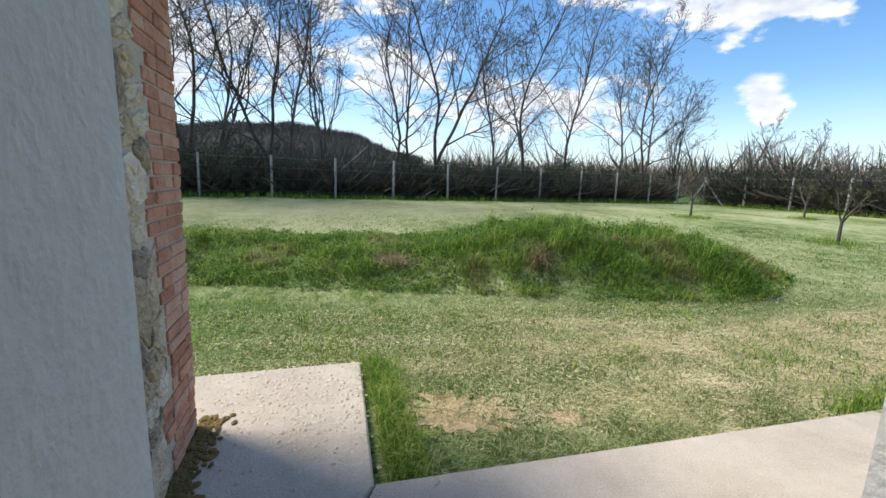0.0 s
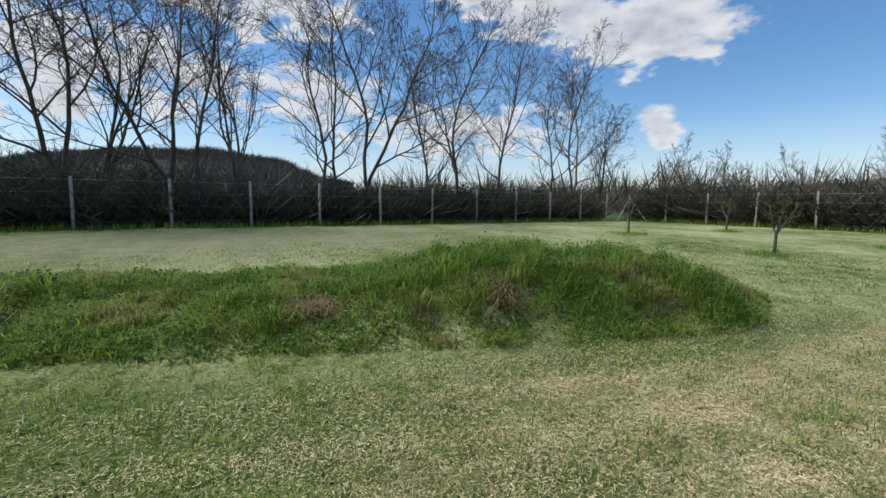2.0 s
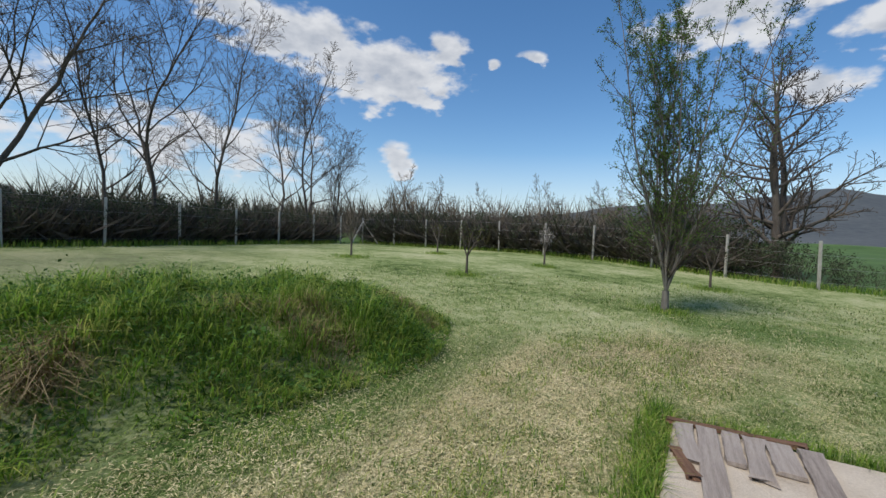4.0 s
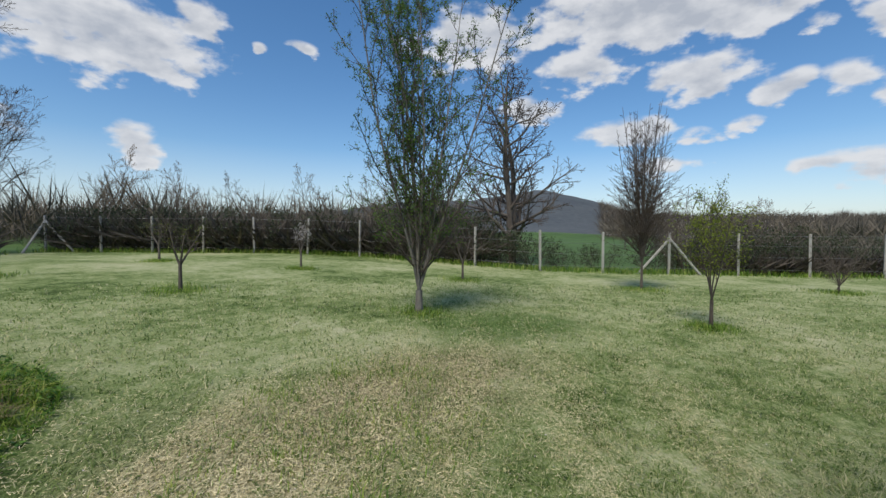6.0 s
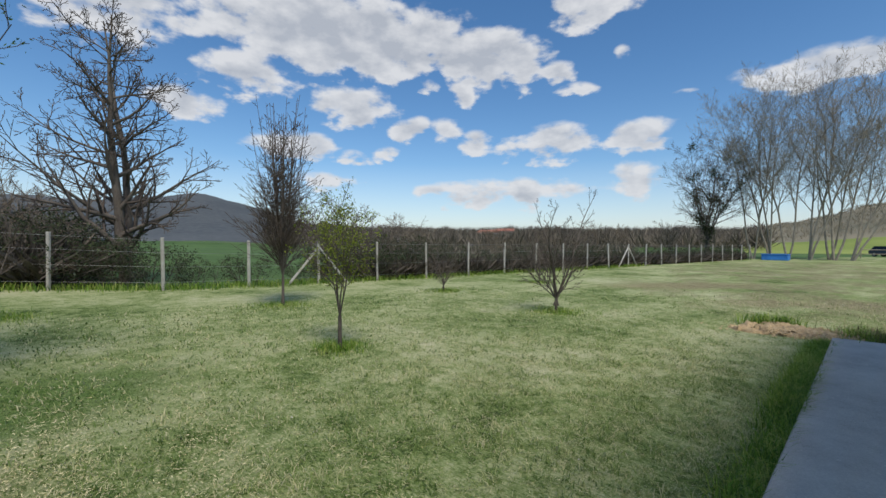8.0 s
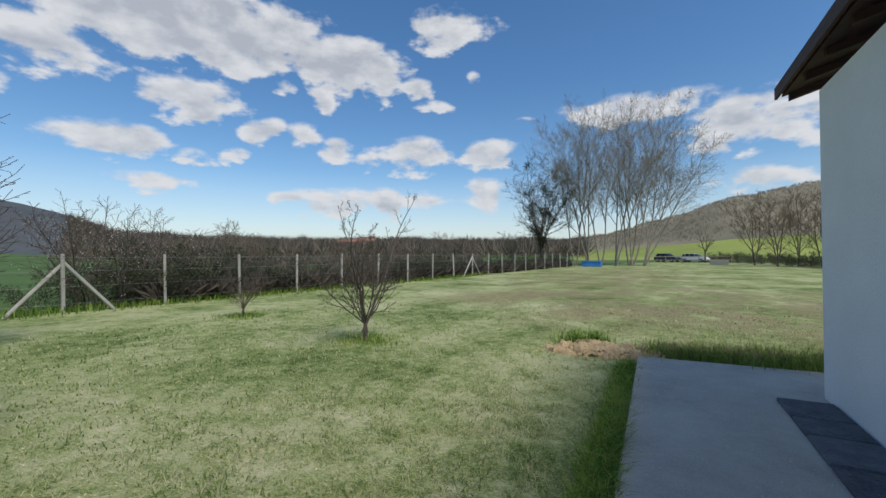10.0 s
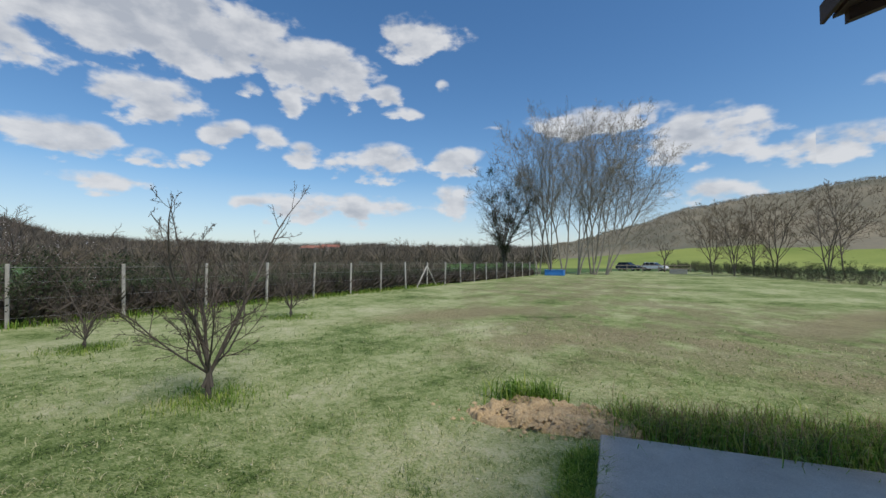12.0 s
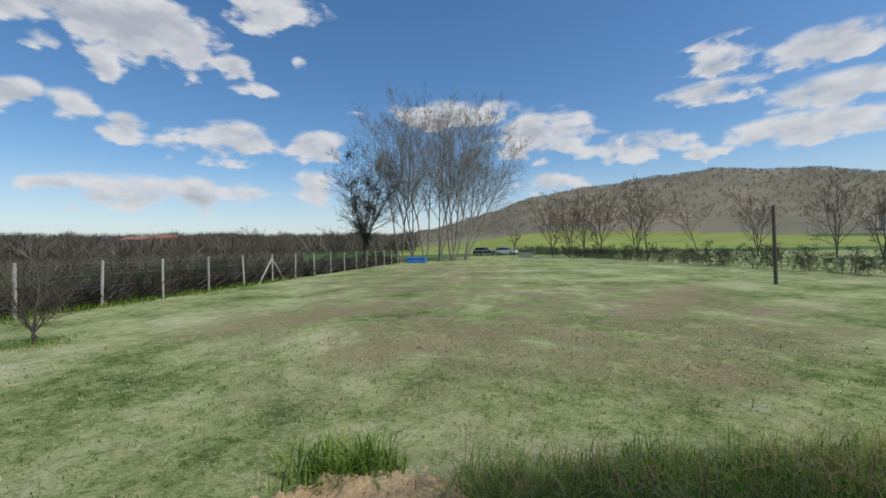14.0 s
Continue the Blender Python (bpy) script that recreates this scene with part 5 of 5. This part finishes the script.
car("white parked estate car beyond the field", WHITECAR, (28.4, -84.0, gzf(28.4, -84.0)), 172)
car("dark parked car beside the white one", DARKCAR, (32.6, -83.0, gzf(32.6, -83.0)), 165)
skip = thing("blue_container", "low blue box with a sheet over its top", "container", at=(30.9, -50.8, gzf(30.9, -50.8)), turn=0.3)
part("box", box(bmesh.new(), (2.3, 1.3, 0.62), (0, 0, 0.31), 0, 0.04), BLUE, skip)
part("cover", box(bmesh.new(), (2.42, 1.42, 0.07), (0, 0, 0.66), 0, 0.03), BLUE, skip, "rumpled blue sheet")
trough = thing("concrete_trough", "pale concrete trough on the grass", "trough", at=(21.0, -68.0, gzf(21.0, -68.0)), turn=0.2)
tb = bmesh.new()
for sz, p in (((2.2, 0.1, 0.6), (0, -0.45, 0.3)), ((2.2, 0.1, 0.6), (0, 0.45, 0.3)), ((0.1, 0.8, 0.6), (-1.05, 0, 0.3)), ((0.1, 0.8, 0.6), (1.05, 0, 0.3)), ((2.0, 0.8, 0.1), (0, 0, 0.06))):
    box(tb, sz, p, 0, 0.01)
part("basin", tb, POSTC, trough)
px, py = 1.4, -26.0
pole = thing("wooden_pole", "dark weathered wooden pole standing in the field", "pole", at=(px, py, gzf(px, py)))
part("shaft", rod(bmesh.new(), (0, 0, -0.3), (0.04, 0, 3.2), 0.075, 0.06, 10), BARK, pole)
part("cap", rod(bmesh.new(), (0.04, 0, 3.2), (0.04, 0, 3.23), 0.066, 0.05, 10), BARK, pole)


def rail_fence():
    f = thing("rail_fence", "grey timber post and rail fence at the field end", "fence")
    pts = [(31.0 - 1.9 * i, -70.0 - 1.6 * i) for i in range(6)]
    for x, y in pts:
        part("post", rod(bmesh.new(), (x, y, gzf(x, y) - 0.2), (x, y, gzf(x, y) + 1.25), 0.06, 0.055, 8), TIMBER, f)
    for h in (0.55, 1.1):
        for (x0, y0), (x1, y1) in zip(pts, pts[1:]):
            part("rail", rod(bmesh.new(), (x0, y0, gzf(x0, y0) + h), (x1, y1, gzf(x1, y1) + h), 0.045, 0.045, 6), TIMBER, f)


rail_fence()


def farmhouse(az, r, w, turn, label):
    x, y = 4 + r * math.sin(radians(az)), r * math.cos(radians(az))
    f = thing("farmhouse", label, "house", at=(x, y, gzf(x, y)), turn=radians(turn))
    part("wall", box(bmesh.new(), (w, w * 0.6, 6), (0, 0, 2.5)), MORTAR, f, "ochre plastered walls")
    bm = bmesh.new()
    e = [bm.verts.new(p) for p in ((-w * 0.55, -w * 0.36, 5.5), (w * 0.55, -w * 0.36, 5.5), (w * 0.55, w * 0.36, 5.5), (-w * 0.55, w * 0.36, 5.5), (-w * 0.55, 0, 7.6), (w * 0.55, 0, 7.6))]
    for q in ((0, 1, 5, 4), (2, 3, 4, 5), (0, 4, 3), (1, 2, 5), (3, 2, 1, 0)):
        bm.faces.new([e[k] for k in q])
    part("roof", bm, TILE, f, "red tiled roof")
    for sy in (-1, 1):
        for k in range(3):
            for z in (1.4, 4.0):
                part("window", box(bmesh.new(), (0.9, 0.08, 1.3), ((k - 1) * w * 0.3, sy * (w * 0.3 + 0.02), z)), GLASSM, f)


farmhouse(120.2, 300, 14, 20, "distant ochre farmhouse with a red roof")
farmhouse(122.6, 320, 12, 60, "distant pale farmhouse among the trees")
farmhouse(203.5, 230, 13, 10, "distant farmhouse on the hillside")

# ---- grass ----
WALK = [(-0.5, 0.0), (-0.6, 0.8), (0.0, 1.4), (1.1, 1.8), (2.2, 2.0), (3.3, 2.0), (4.2, 1.6), (4.8, 0.8), (5.4, -0.6), (6.0, -1.8), (6.6, -3.1), (7.0, -4.2), (7.05, -5.0)]


def paved(x, y):
    du, dv = x - C1.x, y - C1.y
    u, s = du * U.x + dv * U.y, du * W.x + dv * W.y
    house = (u < -0.03 + 0.002 * s) & (s > 0.0) & (s < 10.65)
    front = (y < EDGE_L.y + (x - EDGE_L.x) * (C1.y - EDGE_L.y) / (C1.x - EDGE_L.x)) & (x < C1.x) & (x > EDGE_L.x - 0.3) & (s < 9)
    pu, ps = (x - PADC.x) * U.x + (y - PADC.y) * U.y, (x - PADC.x) * W.x + (y - PADC.y) * W.y
    pad = (pu < 0.02) & (ps > -0.02) & (s < 9)
    return house | front | pad


def blades(seed, x, y, h, w, lean, sink=0.01):
    """Curved blades of grass: two joints, three triangles each."""
    g = np.random.default_rng(seed)
    n = len(x)
    th, bend = g.uniform(0, 2 * math.pi, n), g.uniform(0.2, 1.0, n) * lean
    z = gz(x, y) - sink
    ux, uy = np.cos(th), np.sin(th)
    base = np.stack([x, y, z], 1)
    side = np.stack([-uy, ux, np.zeros(n)], 1) * (w * g.uniform(0.6, 1.3, n))[:, None]
    fwd = np.stack([ux, uy, np.zeros(n)], 1)
    up = np.array([0, 0, 1.0])
    m = base + fwd * (h * bend * 0.3)[:, None] + up * (h * 0.6)[:, None]
    t = base + fwd * (h * bend)[:, None] + up * (h * (1 - 0.25 * bend))[:, None]
    V = np.stack([base - side, base + side, m - side * 0.7, m + side * 0.7, t], 1).reshape(-1, 3)
    k = np.arange(n)[:, None] * 5
    T = np.concatenate([k + [0, 1, 3], k + [0, 3, 2], k + [2, 3, 4]])
    return V, T


def flat_bits(seed, x, y, length, w):
    """Cut stalks lying on the ground, one triangle each, a little tilted."""
    g = np.random.default_rng(seed)
    n = len(x)
    th = g.uniform(0, 2 * math.pi, n)
    z = gz(x, y) + g.uniform(0.004, 0.035, n)
    c = np.stack([x, y, z], 1)
    d = np.stack([np.cos(th), np.sin(th), g.normal(0, 0.22, n)], 1) * (length * g.uniform(0.5, 1.4, n))[:, None]
    s = np.stack([-np.sin(th), np.cos(th), g.normal(0, 0.4, n)], 1) * (w * g.uniform(0.6, 1.4, n))[:, None]
    V = np.stack([c - s, c + s, c + d], 1).reshape(-1, 3)
    return V, np.arange(3 * n).reshape(-1, 3)


def spots(seed, n, reach):
    """Places on the lawn, thicker near the way walked."""
    g = np.random.default_rng(seed)
    w = np.array(WALK)
    t = g.uniform(0, len(w) - 1.001, n)
    i = t.astype(int)
    p = w[i] + (w[i + 1] - w[i]) * (t - i)[:, None]
    r, a = g.uniform(0.2, reach, n), g.uniform(0, 2 * math.pi, n)
    x, y = p[:, 0] + r * np.cos(a), p[:, 1] + r * np.sin(a)
    keep = ~paved(x, y) & inside(x, y) & (mound(x, y) < 0.08)
    return x[keep], y[keep]


def join(*sets):
    V, T, k = [], [], 0
    for v, t in sets:
        V.append(v)
        T.append(t + k)
        k += len(v)
    return np.concatenate(V), np.concatenate(T)


def stuff(name, label, mesh_data, material, category="grass"):
    tagged(link(name, tri_mesh(name, *mesh_data), material), label, category, kind="stuff")


def tussock(x, y):
    """Uneven height of the cut grass, in clumps a hand wide."""
    a = np.sin(x * 17 + 3 * np.sin(y * 5.3)) * np.sin(y * 19 + 2.6 * np.sin(x * 6.1))
    b = np.sin(x * 5.1 + 2 * np.sin(y * 2.2)) * np.sin(y * 6.3 + 1.7 * np.sin(x * 1.9))
    return np.clip(0.95 + 0.55 * a + 0.45 * b, 0.25, 2.0)


def off_walk(x, y):
    """Distance from the way walked."""
    return np.min([np.hypot(x - a, y - b) for a, b in WALK], axis=0)


g = np.random.default_rng(40)
x, y = spots(41, 250000, 11)
far = off_walk(x, y)
stuff("mown_grass", "short mown grass of the lawn", blades(42, x, y, g.uniform(0.02, 0.055, len(x)) * (1 + 0.03 * far) * tussock(x, y), 0.0026 + 0.0006 * far, 2.2), SHORT)
x, y = spots(43, 1400000, 11)
windrow = 0.5 + 0.5 * np.sin((y - 0.30 * x) * 6.4 + 0.9 * np.sin(x * 0.9)) + 0.35 * np.sin(x * 0.8 + 2) * np.sin(y * 0.7)
keep = np.random.default_rng(3).random(len(x)) < np.clip(windrow, 0.30, 1.0) ** 1.6 * np.clip(1.7 - np.hypot((x - 3.0) / 4.5, (y - 3.0) / 2.0), 0.09, 1.0) * np.clip(1.3 - 0.085 * off_walk(x, y), 0.1, 1)
x, y = x[keep], y[keep]
far = off_walk(x, y)
stuff("hay_clippings", "dry cut grass lying in rows on the lawn", flat_bits(44, x, y, 0.022 + 0.0022 * far, 0.0010 + 0.0003 * far), STRAW)

x, y = g.uniform(-3.5, 7.5, 260000), g.uniform(1.7, 5.4, 260000)
hay = np.exp(-((x - 2.4) / 4.2) ** 2 - ((y - 3.45 - 0.10 * (x - 2)) / 0.95) ** 2)
rows_of = 0.5 + 0.5 * np.sin((y - 0.25 * x) * 9.5 + 1.4 * np.sin(x * 0.8)) * np.sin(x * 0.7 + y)
keep = ~paved(x, y) & (mound(x, y) < 0.06) & (g.random(len(x)) < 1.4 * hay * (0.15 + 0.85 * rows_of ** 2))
x, y = x[keep], y[keep]
stuff("hay_rows", "dry straw of cut grass raked in rows before the mound", flat_bits(48, x, y, np.full(len(x), 0.034), np.full(len(x), 0.0026)), STRAW)
x, y = spots(49, 190000, 4.2)
stuff("near_grass", "tangled short blades of the mown lawn", blades(50, x, y, g.uniform(0.025, 0.06, len(x)) * tussock(x, y), 0.0028, 2.6), SHORT)

# the overgrown mound
n = 240000
x, y = g.uniform(-9, 6, n), g.uniform(3.9, 9.2, n)
m = mound(x, y)
keep = m > 0.03
x, y, m = x[keep], y[keep], m[keep]
tall = 0.10 + 0.26 * np.clip(m / 0.35, 0, 1) * g.uniform(0.5, 1.25, len(x)) + 0.10 * np.clip(np.sin(x * 2.3) * np.sin(y * 3.1 + x), 0, 1)
tall *= 0.62 + 0.5 * np.clip(np.sin(x * 6.1 + 2 * np.sin(y * 3)) * np.sin(y * 7.3 + 2 * np.sin(x * 2.7)), -0.6, 1)
cut = len(x) * 55 // 100
stuff("mound_grass", "tall rank grass on the earth mound", blades(45, x[:cut], y[:cut], tall[:cut] * g.uniform(0.55, 1.15, cut), 0.0055, 1.7), GRASS)
patch = np.sin(x * 1.7 + 1) * np.sin(y * 2.3 + x * 0.6) + 0.5 * np.sin(x * 4.1)
sel = (np.arange(len(x)) >= cut) & (patch > -0.5)
sel2 = (np.arange(len(x)) >= cut) & (patch < -0.75)


def weeds(seed, x, y, h, size):
    """Broad leaves held at all heights, two triangles each."""
    g = np.random.default_rng(seed)
    n = len(x)
    c = np.stack([x, y, gz(x, y) + h * g.random(n)], 1)
    a = g.normal(0, 1, (n, 3)) * [1, 1, 0.45]
    a /= np.linalg.norm(a, axis=1)[:, None]
    b = np.cross(a, g.normal(0, 0.4, (n, 3)) + [0, 0, 1])
    b /= np.linalg.norm(b, axis=1)[:, None]
    s = (size * g.uniform(0.6, 1.4, n))[:, None]
    V = np.stack([c, c + a * s + b * s * 0.5, c + a * 2 * s, c + a * s - b * s * 0.5], 1).reshape(-1, 3)
    k = np.arange(n)[:, None] * 4
    return V, np.concatenate([k + [0, 1, 2], k + [0, 2, 3]])


WEED = mat("weed_leaf", [(0.3, (0.028, 0.08, 0.012)), (0.7, (0.105, 0.22, 0.036))], 0.9, 4, 0.6, 0.0, 12, 0.3, island=0.4, translucent=0.3)
DRYWEED = mat("dry_weed", [(0.3, (0.15, 0.11, 0.055)), (0.7, (0.38, 0.30, 0.165))], 1.2, 4, 0.95, 0.0, 12, 0.3, island=0.4)
stuff("mound_weeds", "broad-leaved green weeds on the earth mound", weeds(46, x[sel], y[sel], tall[sel] * 0.8, 0.022), WEED, "weeds")
dry = [(-5.4, 6.2, 0.40), (-4.7, 4.8, 0.40), (-1.55, 5.5, 0.25), (0.6, 5.3, 0.22), (1.9, 6.1, 0.2)]
stuff("mound_dry_clumps", "clumps of matted brown stalks on the earth mound", blades(70, *[np.concatenate([g.normal(c[k], c[2] * 0.5, 520) for c in dry]) for k in (0, 1)], g.uniform(0.10, 0.28, 520 * len(dry)), 0.0032, 3.0), DRYWEED)
stuff("mound_dry_grass", "withered brown stalks on the earth mound", blades(47, x[sel2], y[sel2], tall[sel2] * 0.9, 0.004, 1.6), DRYWEED)


def clump(seed, n, places, h0, h1, w, lean, spread):
    """Blades in clumps: places are x, y, radius."""
    g = np.random.default_rng(seed)
    P = np.array(places)
    i = g.integers(0, len(P), n)
    x = P[i, 0] + g.normal(0, spread, n) * P[i, 2]
    y = P[i, 1] + g.normal(0, spread, n) * P[i, 2]
    keep = ~paved(x, y)
    x, y = x[keep], y[keep]
    return blades(seed + 1, x, y, g.uniform(h0, h1, len(x)), w, lean)


feet = [(9.70, 5.06, 0.35), (10.85, 0.14, 0.25), (15.78, 0.69, 0.5), (12.25, -5.12, 0.4), (7.69, 14.55, 0.4), (8.81, 9.95, 0.4), (13.54, 10.76, 0.3), (14.87, 5.79, 0.4), (17.3, -4.5, 0.4), (18.75, -9.6, 0.5), (12.55, 15.73, 0.3)]
stuff("tree_foot_grass", "uncut tufts round the feet of the trees", clump(51, 8500, feet, 0.05, 0.16, 0.005, 1.3, 0.8), GRASS)
edge = [tuple(hp(0.06 + 0.006 * s, s))[:2] + (0.13,) for s in np.arange(0.3, 10.6, 0.12)] + [tuple(hp(0.08 + 0.008 * s, s))[:2] + (0.12,) for s in np.arange(6.5, 10.4, 0.05)]
edge += [tuple(hp(u, -0.12))[:2] + (0.14,) for u in np.arange(-2.2, 0.3, 0.1)] + [tuple(PADC + U * 0.12 + W * s)[:2] + (0.13,) for s in np.arange(0.0, 1.5, 0.07)]
stuff("edge_grass", "long green grass along the edge of the concrete", clump(53, 22000, edge, 0.05, 0.19, 0.004, 1.4, 0.6), GRASS)
gb = random.Random(21)
back = [tuple(hp(u + gb.uniform(-0.2, 0.2), gb.uniform(-0.1, 0.25) + 11.05 + 0.09 * -u + 0.22 * k))[:2] + (0.25,) for u in np.arange(-4.5, -0.1, 0.2) for k in range(3) if gb.random() < 0.55]
stuff("border_weeds", "dark uncut grass behind the concrete border", clump(55, 11000, back, 0.05, 0.33, 0.005, 1.5, 0.8), GRASS)
stuff("border_dry_stalks", "withered grey stalks behind the concrete border", clump(57, 1900, back[len(back) // 5:], 0.18, 0.45, 0.003, 1.4, 0.8), DRYWEED)
stuff("iris_tuft", "tuft of broad blue-green blades beside the soil heap", clump(59, 420, [(9.3, -7.75, 0.26), (9.0, -7.9, 0.2)], 0.15, 0.36, 0.009, 1.3, 0.75), GRASS)
stuff("fence_foot_grass", "rough grass along the foot of the fence", clump(61, 15000, [(px + 0.2, py + 0.2, 0.7) for px, py, _, _ in along(FENCE_LEFT[2:], 0.9) + along(FENCE_RIGHT[:22], 0.9)], 0.10, 0.34, 0.012, 1.0, 0.6), GRASS)

tufts = [(gx, gy, gr) for gx, gy, gr in zip(g.uniform(-4, 7, 130), g.uniform(2.9, 4.9, 130), g.uniform(0.1, 0.35, 130)) if mound(gx, gy) < 0.05]
stuff("lawn_tufts", "greener uncut tufts before the earth mound", clump(67, 8000, tufts, 0.04, 0.10, 0.004, 1.4, 0.8), GRASS)

# small daisies
x, y = spots(63, 1400, 12)
gd = np.random.default_rng(64)
stuff("daisies", "tiny white flowers scattered over the lawn", weeds(65, x, y, np.full(len(x), 0.05), 0.008), BLOSSOM, "flowers")

build_wing_stones()
